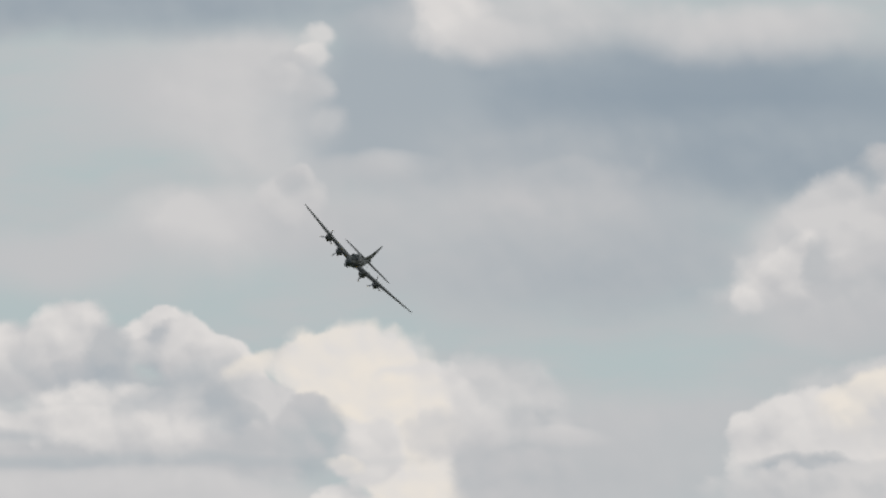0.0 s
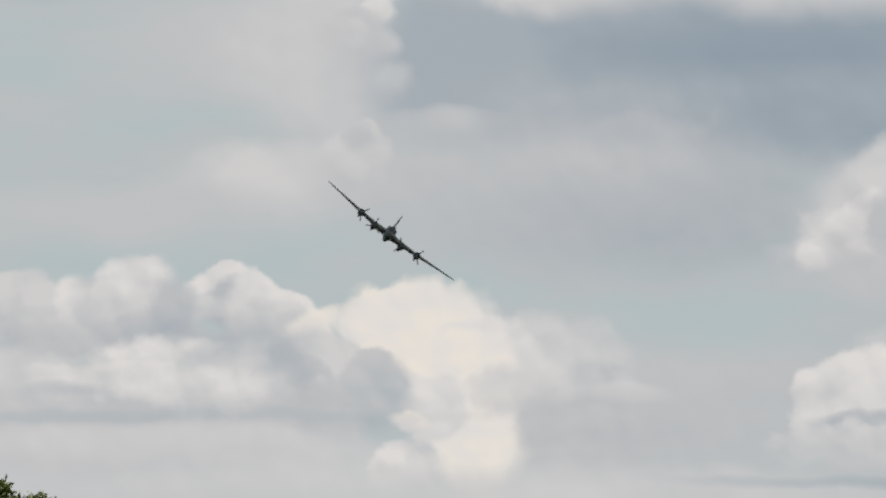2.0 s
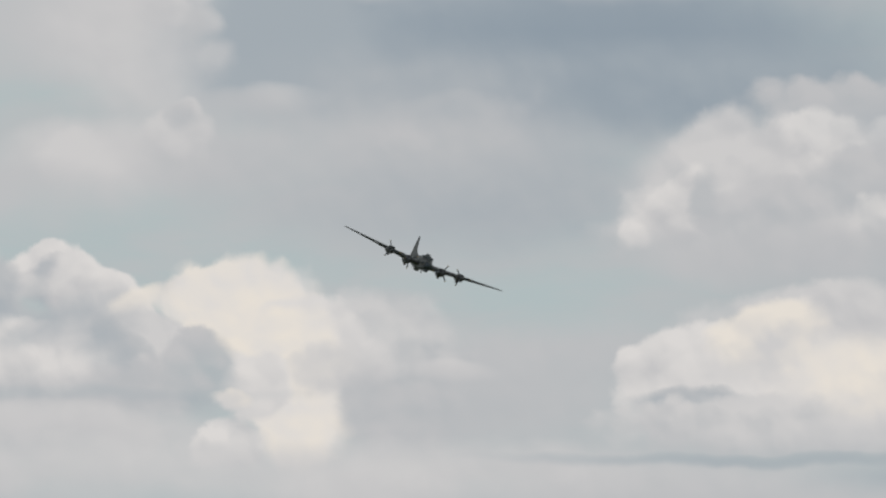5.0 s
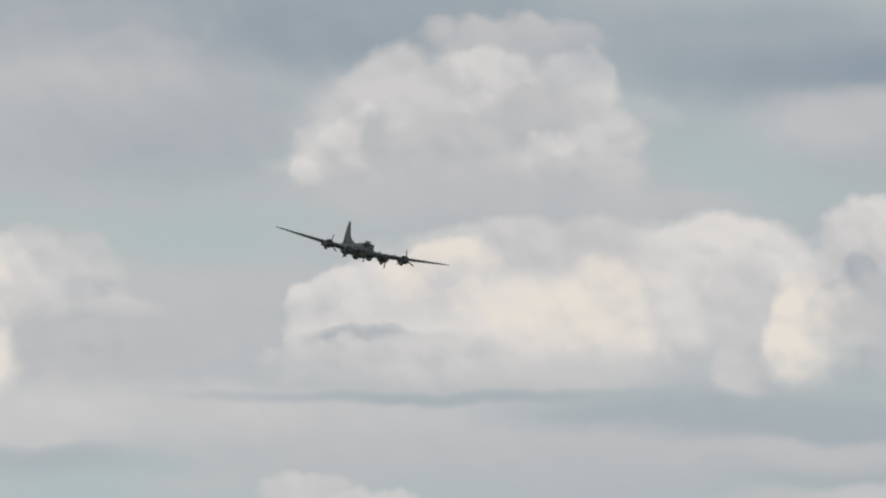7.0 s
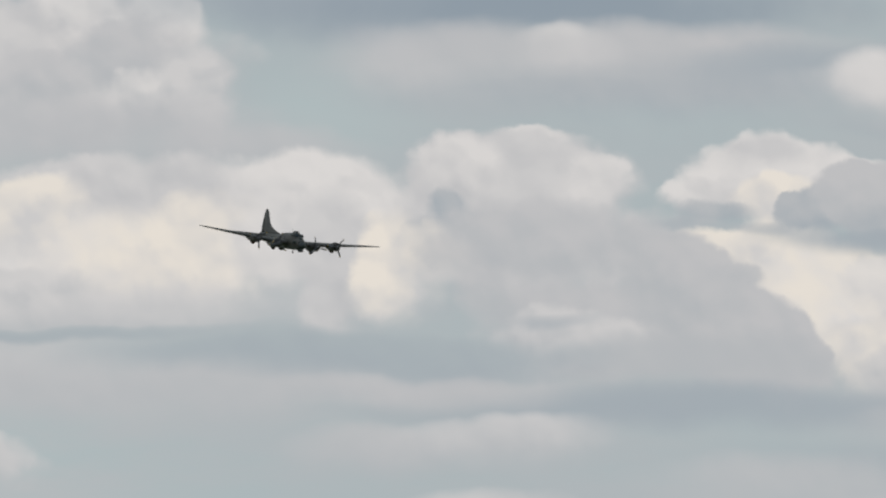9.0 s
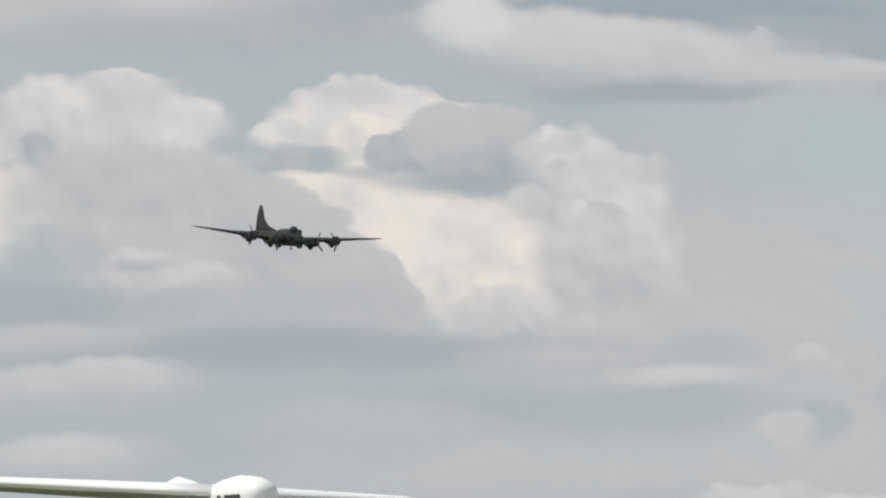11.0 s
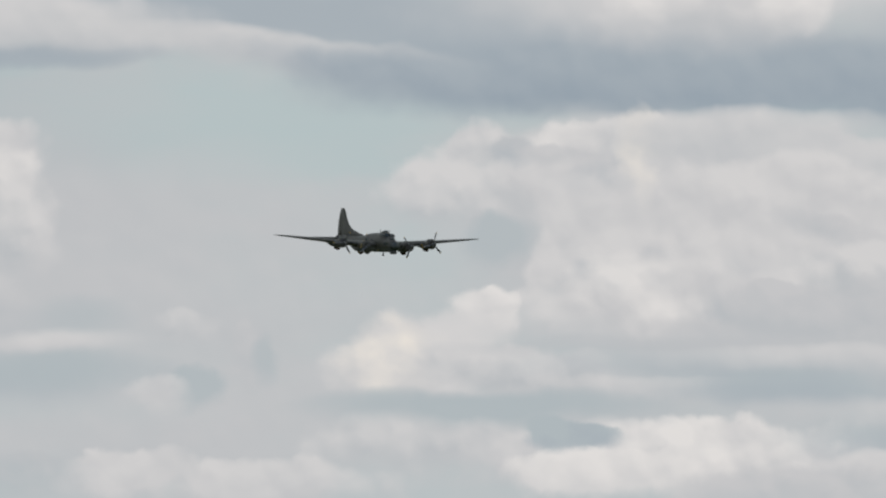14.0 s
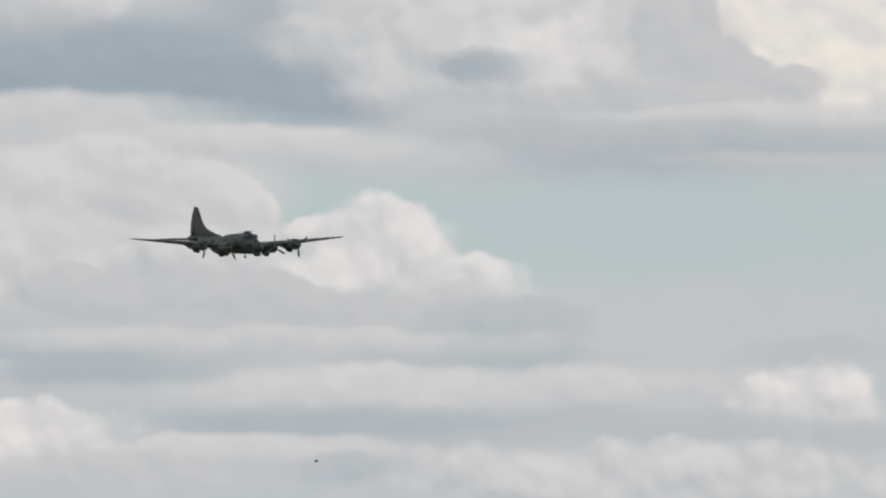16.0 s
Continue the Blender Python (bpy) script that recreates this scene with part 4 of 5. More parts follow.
# ---- the four-engined bomber; +y forward, +x starboard ----
def make_propeller(parent, x, y, z):
    hub_bm = bmesh.new()
    tube(hub_bm, [(-0.28, 0.2, 0.2, -0.2), (0.0, 0.22, 0.22, -0.22), (0.16, 0.17, 0.17, -0.17), (0.3, 0.1, 0.1, -0.1), (0.34, 0.03, 0.03, -0.03)], 12)
    hub = part("propeller", hub_bm, PROP, parent, "three-bladed propeller with worn dark grey blades and yellow tips", at=pose(x, y, z))
    for k in range(3):
        a = 2 * math.pi * k / 3
        bm = bmesh.new()
        rings = []
        for r, chord, thick, twist in ((0.15, 0.15, 0.12, 60), (0.45, 0.2, 0.09, 48), (0.9, 0.26, 0.06, 36), (1.3, 0.26, 0.04, 28), (1.58, 0.22, 0.03, 24)):
            ring = []
            for j in range(8):
                b = 2 * math.pi * j / 8
                p = Vector((chord / 2 * math.cos(b), thick / 2 * math.sin(b), 0))
                p.rotate(Euler((0, 0, radians(twist))))
                ring.append((p.x, p.y, r))
            rings.append(ring)
        loft(bm, rings)
        blade = part("blade", bm, BLADE, hub, at=Matrix.Rotation(a, 4, "Y"))
        bm = bmesh.new()
        rings = []
        for r, chord, thick in ((1.58, 0.225, 0.035), (1.7, 0.17, 0.028), (1.77, 0.07, 0.015)):
            rings.append([(chord / 2 * math.cos(2 * math.pi * j / 8), chord / 2 * 0.42 * math.cos(2 * math.pi * j / 8) + thick / 2 * math.sin(2 * math.pi * j / 8), r) for j in range(8)])
        loft(bm, rings)
        part("blade_tip", bm, TIP_YELLOW, blade, "yellow blade tip")
    return hub


BLADE = material("worn_grey_blade", (0.16, 0.16, 0.165), 0.4, 0.3, vary=0.2, scale=5)


def make_engine(parent, x, z, inner):
    y = 3.72 if not inner else 3.95
    front = y - 0.42
    bm = bmesh.new()
    r = 0.74
    drop = 0.16 if inner else 0.05
    tube(bm, [(front, 0.6, 0.6 + z, -0.6 + z, x), (front - 0.06, 0.69, 0.69 + z, -0.69 + z, x), (front - 0.25, r, r + z, -r + z, x), (front - 0.85, r, r + z, -r + z, x),
              (front - 1.0, r - 0.05, r - 0.05 + z, -r + 0.05 + z, x)], 24)
    cowl = part("engine_cowling", bm, OLIVE if not inner or x < 0 else PAINT, parent)
    bm = bmesh.new()
    tube(bm, [(front - 0.95, 0.66, 0.62 + z, -0.68 + z, x), (front - 1.7, 0.66, 0.52 + z, -0.72 + z - drop, x), (front - 2.8, 0.6, 0.36 + z, -0.66 + z - drop * 1.5, x),
              (front - 4.2, 0.46, 0.24 + z, -0.5 + z - drop * 1.5, x), (front - 5.6, 0.25, 0.12 + z, -0.26 + z, x), (front - 6.6, 0.08, 0.05 + z, -0.05 + z, x)], 20)
    part("nacelle", bm, PAINT, parent)
    bm = bmesh.new()
    tube(bm, [(front + 0.005, 0.56, 0.56 + z, -0.56 + z, x), (front + 0.02, 0.5, 0.5 + z, -0.5 + z, x)], 20)
    part("engine_front", bm, STEEL, cowl, "dark radial engine behind the propeller")
    for k in range(9):
        a = 2 * math.pi * k / 9
        bm = bmesh.new()
        rod(bm, (x + 0.18 * math.cos(a), front + 0.06, z + 0.18 * math.sin(a)), (x + 0.52 * math.cos(a), front + 0.06, z + 0.52 * math.sin(a)), 0.075, 0.085, 8)
        part("cylinder", bm, STEEL, cowl)
    bm = bmesh.new()
    tube(bm, [(front - 1.5, 0.13, -0.7 + z - drop, -1.0 + z - drop, x), (front - 1.9, 0.2, -0.62 + z - drop, -1.05 + z - drop, x), (front - 2.9, 0.19, -0.55 + z - drop, -0.98 + z - drop, x), (front - 3.4, 0.08, -0.55 + z - drop, -0.75 + z - drop, x)], 12)
    part("supercharger", bm, SOOT, parent, "rust-stained supercharger under the nacelle")
    if inner:
        bm = bmesh.new()
        rings = []
        for dx, rr in ((-0.2, 0.5), (-0.16, 0.66), (0.0, 0.7), (0.16, 0.66), (0.2, 0.5)):
            rings.append([(x + dx, front - 2.35 + rr * math.cos(2 * math.pi * k / 18), z - 0.56 + rr * math.sin(2 * math.pi * k / 18)) for k in range(18)])
        loft(bm, rings)
        part("main_wheel", bm, TYRE, parent, "half-retracted black main wheel")
    return make_propeller(parent, x, y, z)


def wing_height(x):
    return -0.6 + 0.0855 * abs(x)


def make_bomber():
    bomber = tagged(new("bomber_aircraft"), "olive drab four-engined wartime bomber banking in flight below clouds", "aircraft")
    # fuselage
    bm = bmesh.new()
    tube(bm, [(5.95, 0.74, 0.2, -1.14), (5.6, 0.86, 0.36, -1.2), (5.0, 0.97, 0.52, -1.27), (4.3, 1.05, 0.66, -1.32), (3.95, 1.08, 0.86, -1.33),
              (3.5, 1.1, 1.22, -1.34), (3.1, 1.12, 1.42, -1.35), (2.4, 1.14, 1.46, -1.36), (1.0, 1.15, 1.38, -1.38), (-1.2, 1.15, 1.3, -1.38), (-2.9, 1.14, 1.2, -1.37),
              (-3.7, 1.12, 1.08, -1.35), (-4.4, 1.1, 0.9, -1.32), (-6.0, 1.03, 0.84, -1.2), (-8.0, 0.9, 0.8, -1.0), (-10.0, 0.72, 0.78, -0.74), (-12.2, 0.52, 0.78, -0.38),
              (-13.8, 0.4, 0.76, -0.1), (-14.9, 0.32, 0.76, 0.06)], 28)
    body = part("fuselage", bm, PAINT, bomber)
    bm = bmesh.new()
    tube(bm, [(5.96, 0.73, 0.19, -1.13), (6.25, 0.58, 0.06, -1.02), (6.48, 0.38, -0.12, -0.84), (6.6, 0.18, -0.3, -0.64), (6.64, 0.05, -0.42, -0.52)], 20)
    nose = part("nose_glazing", bm, CANOPY, bomber, "clear rounded nose cone")
    for k in range(8):
        a = 2 * math.pi * k / 8
        bm = bmesh.new()
        c, s = math.cos(a), math.sin(a)
        rod(bm, (0.74 * c, 5.97, -0.47 + 0.67 * s), (0.39 * c, 6.48, -0.48 + 0.37 * s), 0.018, 0.018, 6)
        part("nose_rib", bm, OLIVE, nose)
    # cockpit windows
    for side in (-1, 1):
        for y0, y1, z0, z1, x0, x1 in ((3.9, 3.45, 0.88, 1.2, 0.83, 0.72), (3.4, 2.95, 0.95, 1.3, 0.98, 0.76), (2.9, 2.45, 0.98, 1.3, 1.0, 0.8)):
            bm = bmesh.new()
            ring = [(side * (x0 + 0.06), y0, z0), (side * (x0 + 0.06), y1, z0), (side * (x1 + 0.05), y1, z1), (side * (x1 + 0.05), y0 - 0.12, z1)]
            loft(bm, [ring, [(p[0] - side * 0.12, p[1], p[2] - 0.04) for p in ring]])
            part("cockpit_window", bm, CANOPY, body, "glazed cockpit side window", False)
    for side in (-1, 1):
        bm = bmesh.new()
        ring = [(side * 0.06, 4.02, 0.9), (side * 0.66, 3.92, 0.9), (side * 0.56, 3.5, 1.27), (side * 0.06, 3.55, 1.34)]
        loft(bm, [ring, [(p[0], p[1] - 0.08, p[2] - 0.08) for p in ring]])
        part("windscreen", bm, CANOPY, body, "flat windscreen pane", False)
    bm = bmesh.new()
    ball(bm, (0, 4.9, 0.5), 0.36, 0.45, 0.26)
    part("astrodome", bm, CANOPY, body)
    # turrets
    bm = bmesh.new()
    tube(bm, [(2.75, 0.2, 1.58, 1.3), (2.58, 0.38, 1.68, 1.25), (2.25, 0.45, 1.75, 1.25), (1.9, 0.4, 1.68, 1.25), (1.7, 0.2, 1.52, 1.25)], 16)
    top = part("top_turret", bm, CANOPY, bomber, "domed glass gun turret on the roof")
    for side in (-1, 1):
        bm = bmesh.new()
        rod(bm, (side * 0.2, 2.3, 1.64), (side * 0.2, 3.7, 1.72), 0.035, 0.028)
        part("gun_barrel", bm, STEEL, top)
    bm = bmesh.new()
    tube(bm, [(1.45, 0.4, 1.44, 1.2), (1.7, 0.5, 1.53, 1.2), (2.8, 0.5, 1.55, 1.2), (3.05, 0.4, 1.46, 1.2)], 14)
    part("turret_ring", bm, OLIVE, top)
    bm = bmesh.new()
    ball(bm, (0, -4.35, -1.22), 0.56, 0.56, 0.56, 18, 12)
    ballt = part("ball_turret", bm, OLIVE, bomber, "round gun turret hanging under the belly")
    for side in (-1, 1):
        bm = bmesh.new()
        rod(bm, (side * 0.22, -4.7, -1.4), (side * 0.22, -5.75, -1.5), 0.04, 0.03)
        part("gun_barrel", bm, STEEL, ballt)
    bm = bmesh.new()
    tube(bm, [(6.05, 0.26, -1.12, -1.42), (5.8, 0.42, -1.08, -1.6), (5.35, 0.46, -1.1, -1.64), (4.95, 0.36, -1.15, -1.55), (4.7, 0.2, -1.2, -1.4)], 16)
    chin = part("chin_turret", bm, PAINT, bomber, "gun turret below the nose")
    for side in (-1, 1):
        bm = bmesh.new()
        rod(bm, (side * 0.22, 5.8, -1.38), (side * 0.22, 6.85, -1.38), 0.035, 0.028)
        part("gun_barrel", bm, STEEL, chin)
    bm = bmesh.new()
    tube(bm, [(-14.9, 0.31, 0.75, 0.05), (-15.5, 0.33, 0.78, 0.02), (-16.0, 0.26, 0.62, 0.08), (-16.25, 0.12, 0.45, 0.2)], 14)
    tail = part("tail_turret", bm, CANOPY, bomber, "glazed tail gun position")
    for side in (-1, 1):
        bm = bmesh.new()
        rod(bm, (side * 0.1, -16.1, 0.32), (side * 0.1, -16.9, 0.3), 0.03, 0.025)
        part("gun_barrel", bm, STEEL, tail)
    # direction finder, aerials, exhaust pipes of the belly
    bm = bmesh.new()
    ball(bm, (0, 1.7, -1.78), 0.13, 0.32, 0.16)
    rod(bm, (0, 1.7, -1.7), (0, 1.7, -1.3), 0.05, 0.07)
    part("direction_finder", bm, STEEL, bomber, "streamlined aerial pod under the belly")
    for x, y, z0, z1 in ((0.0, -1.4, -1.36, -1.75), (0.35, -6.7, -1.1, -1.5), (0.0, 0.5, 1.36, 1.95)):
        bm = bmesh.new()
        rod(bm, (x, y, z0), (x, y - 0.12, z1), 0.035, 0.02, 6)
        part("aerial_mast", bm, STEEL, bomber)
    for side in (-1, 1):
        bm = bmesh.new()
        box(bm, side * 0.94, side * 1.03, -7.5, -6.5, -0.28, 0.3)
        win = part("waist_window", bm, CANOPY, body, "open rectangular gun window", False)
        bm = bmesh.new()
        rod(bm, (side * 0.9, -7.0, 0.05), (side * 1.9, -7.5, 0.0), 0.035, 0.028)
        part("gun_barrel", bm, STEEL, win)
        for y in (5.2, 4.5):
            bm = bmesh.new()
            box(bm, side * 0.88, side * 1.06, y - 0.2, y + 0.2, -0.35, 0.05)
            part("cheek_window", bm, CANOPY, body, "small nose side window", False)
        for y in (0.0, -2.3):
            bm = bmesh.new()
            box(bm, side * 1.06, side * 1.155, y - 0.18, y + 0.18, 0.2, 0.5)
            part("side_window", bm, CANOPY, body, "", False)
    # wings
    stations = [(0.6, 2.05, 5.85, 1.05), (2.5, 1.85, 5.35, 0.95), (4.5, 1.55, 4.85, 0.82), (6.8, 1.22, 4.25, 0.68), (9.0, 0.9, 3.65, 0.5), (11.2, 0.58, 3.1, 0.39), (13.2, 0.28, 2.6, 0.29),
                (14.6, 0.03, 2.15, 0.21), (15.3, -0.2, 1.65, 0.14), (15.65, -0.45, 1.1, 0.09), (15.8, -0.75, 0.5, 0.04)]
    for side in (-1, 1):
        bm = bmesh.new()
        loft(bm, [foil_ring(side * x, lead, chord, thick, wing_height(x)) for x, lead, chord, thick in stations])
        wing = part("wing", bm, PAINT, bomber, "long tapered wing, olive above and grey below")
        bm = bmesh.new()
        loft(bm, [foil_ring(side * x, lead - chord * 0.965, chord * 0.09, thick * 0.13, wing_height(x) + 0.004) for x, lead, chord, thick in stations[4:8]])
        part("aileron", bm, OLIVE, wing)
        # solid black boxes paint the shade inside the intake openings
        for x in (4.9, 5.6):
            bm = bmesh.new()
            box(bm, side * (x - 0.22), side * (x + 0.22), 1.2, 1.56, wing_height(x) - 0.1, wing_height(x) + 0.08)
            part("intake_slot", bm, BLACK, wing)
        bm = bmesh.new()
        loft(bm, [foil_ring(side * x, lead, chord, thick, 0.3) for x, lead, chord, thick in
                  ((0.25, -12.0, 3.2, 0.36), (2.0, -12.3, 2.85, 0.32), (4.0, -12.66, 2.35, 0.26), (5.5, -12.95, 1.9, 0.19), (6.2, -13.15, 1.45, 0.12), (6.48, -13.5, 0.8, 0.05))])
        stab = part("tailplane", bm, PAINT, bomber)
        bm = bmesh.new()
        loft(bm, [foil_ring(side * x, lead, chord, thick, 0.305) for x, lead, chord, thick in ((0.6, -15.08, 0.4, 0.06), (4.0, -14.9, 0.32, 0.05), (5.7, -14.75, 0.22, 0.03))])
        part("elevator", bm, OLIVE, stab)
    # fin with its long fillet, and rudder
    bm = bmesh.new()
    loft(bm, [foil_ring(z, lead, chord, thick, 0.0, True) for z, lead, chord, thick in
              ((0.55, -5.2, 9.2, 0.34), (0.95, -5.9, 8.6, 0.34), (1.2, -7.6, 6.95, 0.36), (1.5, -9.3, 5.3, 0.36), (1.85, -10.5, 4.12, 0.35), (2.3, -11.3, 3.35, 0.33), (2.9, -11.95, 2.7, 0.3),
               (3.5, -12.4, 2.25, 0.26), (4.0, -12.72, 1.95, 0.22), (4.35, -13.0, 1.65, 0.17), (4.55, -13.25, 1.3, 0.12), (4.65, -13.6, 0.7, 0.06))])
    fin = part("tail_fin", bm, PAINT, bomber, "tall rounded tail fin with a long fillet")
    bm = bmesh.new()
    loft(bm, [foil_ring(z, lead, chord, thick, 0.0, True) for z, lead, chord, thick in
              ((0.72, -14.3, 1.3, 0.2), (1.5, -14.3, 1.32, 0.19), (2.5, -14.35, 1.12, 0.16), (3.5, -14.4, 0.75, 0.12), (4.1, -14.4, 0.42, 0.07), (4.35, -14.35, 0.2, 0.03))])
    part("rudder", bm, OLIVE, fin)
    for side in (-1, 1):
        bm = bmesh.new()
        box(bm, side * 0.15, side * 0.168, -13.6, -12.5, 2.25, 2.85)
        part("tail_marking", bm, MARK, fin, "faded pale marking panel", False)
    # engines, and the yellow and dark squares round the starboard inner cowling
    props = [make_engine(bomber, 6.85, -0.1, False), make_engine(bomber, 3.3, -0.5, True), make_engine(bomber, -3.3, -0.5, True), make_engine(bomber, -6.85, -0.1, False)]
    for k in range(16):
        for row in range(2):
            if (k + row) % 2:
                continue
            bm = bmesh.new()
            y0 = 3.28 - 0.3 * row
            ring = []
            for y in (y0, y0 - 0.3):
                for j in range(4):
                    a = 2 * math.pi * (k + j / 3) / 16
                    ring.append((3.3 + 0.752 * math.cos(a), y, -0.5 + 0.752 * math.sin(a)))
            inner = [(3.3 + (p[0] - 3.3) * 0.98, p[1], -0.5 + (p[2] + 0.5) * 0.98) for p in ring]
            vs = [bm.verts.new(p) for p in ring]
            ws = [bm.verts.new(p) for p in inner]
            for j in range(3):
                bm.faces.new((vs[j], vs[j + 1], vs[j + 5], vs[j + 4]))
                bm.faces.new((ws[j], ws[j + 4], ws[j + 5], ws[j + 1]))
            part("cowling_check", bm, TIP_YELLOW, bomber, "yellow painted square on the cowling")
    return bomber, props


# ---- parked airliner whose tail shows; +y forward ----
def make_airliner(at):
    jet = tagged(new("parked_airliner"), "white parked jet airliner with a high T-tail, on grass", "aircraft")
    jet.matrix_basis = at
    bm = bmesh.new()
    tube(bm, [(30.0, 0.1, 3.2, 3.0), (29.2, 0.8, 3.9, 2.3), (27.5, 1.45, 4.75, 1.75), (25.0, 1.85, 5.3, 1.5), (18.0, 1.88, 5.4, 1.5), (0.0, 1.88, 5.4, 1.5), (-8.0, 1.85, 5.4, 1.55), (-14.0, 1.5, 5.3, 2.2), (-19.0, 0.9, 5.1, 3.3), (-22.0, 0.35, 4.9, 4.2)], 28)
    part("fuselage", bm, AIRLINER_WHITE, jet)
    for side in (-1, 1):
        bm = bmesh.new()
        box(bm, side * 1.86, side * 1.9, -12.0, 25.0, 3.55, 3.95)
        part("cheat_line", bm, AIRLINER_BLUE, jet, "navy stripe along the windows", False)
        bm = bmesh.new()
        loft(bm, [foil_ring(side * x, lead, chord, thick, 2.2 + 0.05 * x) for x, lead, chord, thick in ((1.5, 8.0, 10.5, 1.2), (8.0, 2.6, 6.6, 0.75), (15.0, -2.6, 4.4, 0.5), (21.6, -7.4, 2.6, 0.3), (22.2, -8.1, 1.4, 0.1))])
        part("wing", bm, AIRLINER_WHITE, jet)
        for dx in (2.75, 4.35):
            bm = bmesh.new()
            tube(bm, [(-8.5, 0.6, 4.75, 3.55, side * dx), (-9.2, 0.78, 4.95, 3.4, side * dx), (-12.5, 0.76, 4.95, 3.4, side * dx), (-14.2, 0.5, 4.7, 3.7, side * dx)], 18)
            part("engine_nacelle", bm, AIRLINER_METAL_AND_SHADE, jet)
        for y in (0.2, -1.6):
            bm = bmesh.new()
            rod(bm, (side * 3.0, y, 0.62), (side * 3.45, y, 0.62), 0.62, 0.62, 16)
            part("main_wheel", bm, TYRE, jet)
        bm = bmesh.new()
        rod(bm, (side * 3.2, -0.7, 0.6), (side * 3.2, -0.7, 2.4), 0.16, 0.2)
        part("gear_leg", bm, STEEL, jet)
    bm = bmesh.new()
    rod(bm, (0, 22.5, 0.45), (0, 22.5, 2.0), 0.13, 0.16)
    part("gear_leg", bm, STEEL, jet)
    for x in (-0.35, 0.35):
        bm = bmesh.new()
        rod(bm, (x - 0.14, 22.5, 0.45), (x + 0.14, 22.5, 0.45), 0.45, 0.45, 14)
        part("nose_wheel", bm, TYRE, jet)
    # fin
    bm = bmesh.new()
    loft(bm, [foil_ring(z, lead, chord, thick, 0.0, True) for z, lead, chord, thick in ((4.6, -11.5, 8.6, 0.85), (6.5, -13.6, 7.4, 0.75), (9.0, -16.4, 5.8, 0.62), (11.2, -18.6, 4.6, 0.5))])
    fin = part("tail_fin", bm, AIRLINER_WHITE, jet)
    # tailplane halves: white upper skin and nose, with a darker panel painting the underside's shade
    for side in (-1, 1):
        bm = bmesh.new()
        loft(bm, [foil_ring(side * x, -18.5 - 0.65 * x, 3.9 - 0.31 * x, 0.5 - 0.032 * x, stab_height(x)) for x in (0.15, 1.5, 3.5, 5.2, 6.55)]
             + [foil_ring(side * x, lead, chord, thick, stab_height(x)) for x, lead, chord, thick in ((6.95, -23.15, 1.5, 0.2), (7.13, -23.5, 1.0, 0.1))])
        stab = part("tailplane", bm, AIRLINER_WHITE, jet, "white swept tailplane")
        bm = bmesh.new()
        loft(bm, [foil_ring(side * x, -18.57 - 0.65 * x, 3.8 - 0.31 * x, 0.49 - 0.032 * x, stab_height(x) - 0.03) for x in (0.2, 1.5, 3.5, 5.2, 6.5)])
        part("underside_shade_skin", bm, AIRLINER_METAL_AND_SHADE, stab, "tailplane underside in a darker tone for its shade")
    bm = bmesh.new()
    z = TAIL_Z
    tube(bm, [(-16.15, 0.08, z + 0.06, z - 0.1), (-16.2, 0.26, z + 0.24, z - 0.28), (-16.45, 0.42, z + 0.42, z - 0.44), (-16.95, 0.52, z + 0.53, z - 0.52), (-17.8, 0.55, z + 0.58, z - 0.52), (-18.7, 0.5, z + 0.5, z - 0.45),
              (-19.6, 0.38, z + 0.36, z - 0.34), (-20.6, 0.27, z + 0.34, z - 0.26), (-21.4, 0.25, z + 0.52, z - 0.26), (-22.3, 0.24, z + 0.64, z - 0.24), (-23.1, 0.16, z + 0.52, z - 0.15), (-23.6, 0.02, z + 0.25, z)], 24)
    part("tail_bullet", bm, AIRLINER_WHITE, jet, "rounded white fairing on top of the fin")
    # registration along the fin's head, as plain bars
    for side in (-1, 1):
        for k, (h, w) in enumerate(((0.15, 0.17), (0.04, 0.14), (0.16, 0.18), (0.15, 0.16), (0.16, 0.17), (0.15, 0.15))):
            bm = bmesh.new()
            y = -18.2 + 0.25 * k
            box(bm, side * 0.5, side * 0.562, y, y + w, z - 0.02 - h / 2, z - 0.02 + h / 2)
            part("registration_bar", bm, LETTER, fin, "dark lettering bar", False)
    return jet


TAIL_Z = 11.45
STAB_Z = 11.55


def stab_height(x):
    return STAB_Z + 0.028 * x


# ---- tree behind the field ----
def leaf_material():
    m = bpy.data.materials.new("broad_leaf")
    m.use_nodes = True
    t = m.node_tree
    bsdf = t.nodes["Principled BSDF"]
    rnd = t.nodes.new("ShaderNodeNewGeometry").outputs["Random Per Island"]
    at = t.nodes.new("ShaderNodeTexCoord").outputs["Object"]
    tone = maths(t, "ADD", maths(t, "MULTIPLY", rnd, 0.6), maths(t, "MULTIPLY", noise_tex(t, at, 0.9, 3), 0.4))
    t.links.new(blend(t, tone, (0.09, 0.115, 0.022), (0.25, 0.26, 0.07)), bsdf.inputs["Base Color"])
    bsdf.inputs["Roughness"].default_value = 0.6
    return m


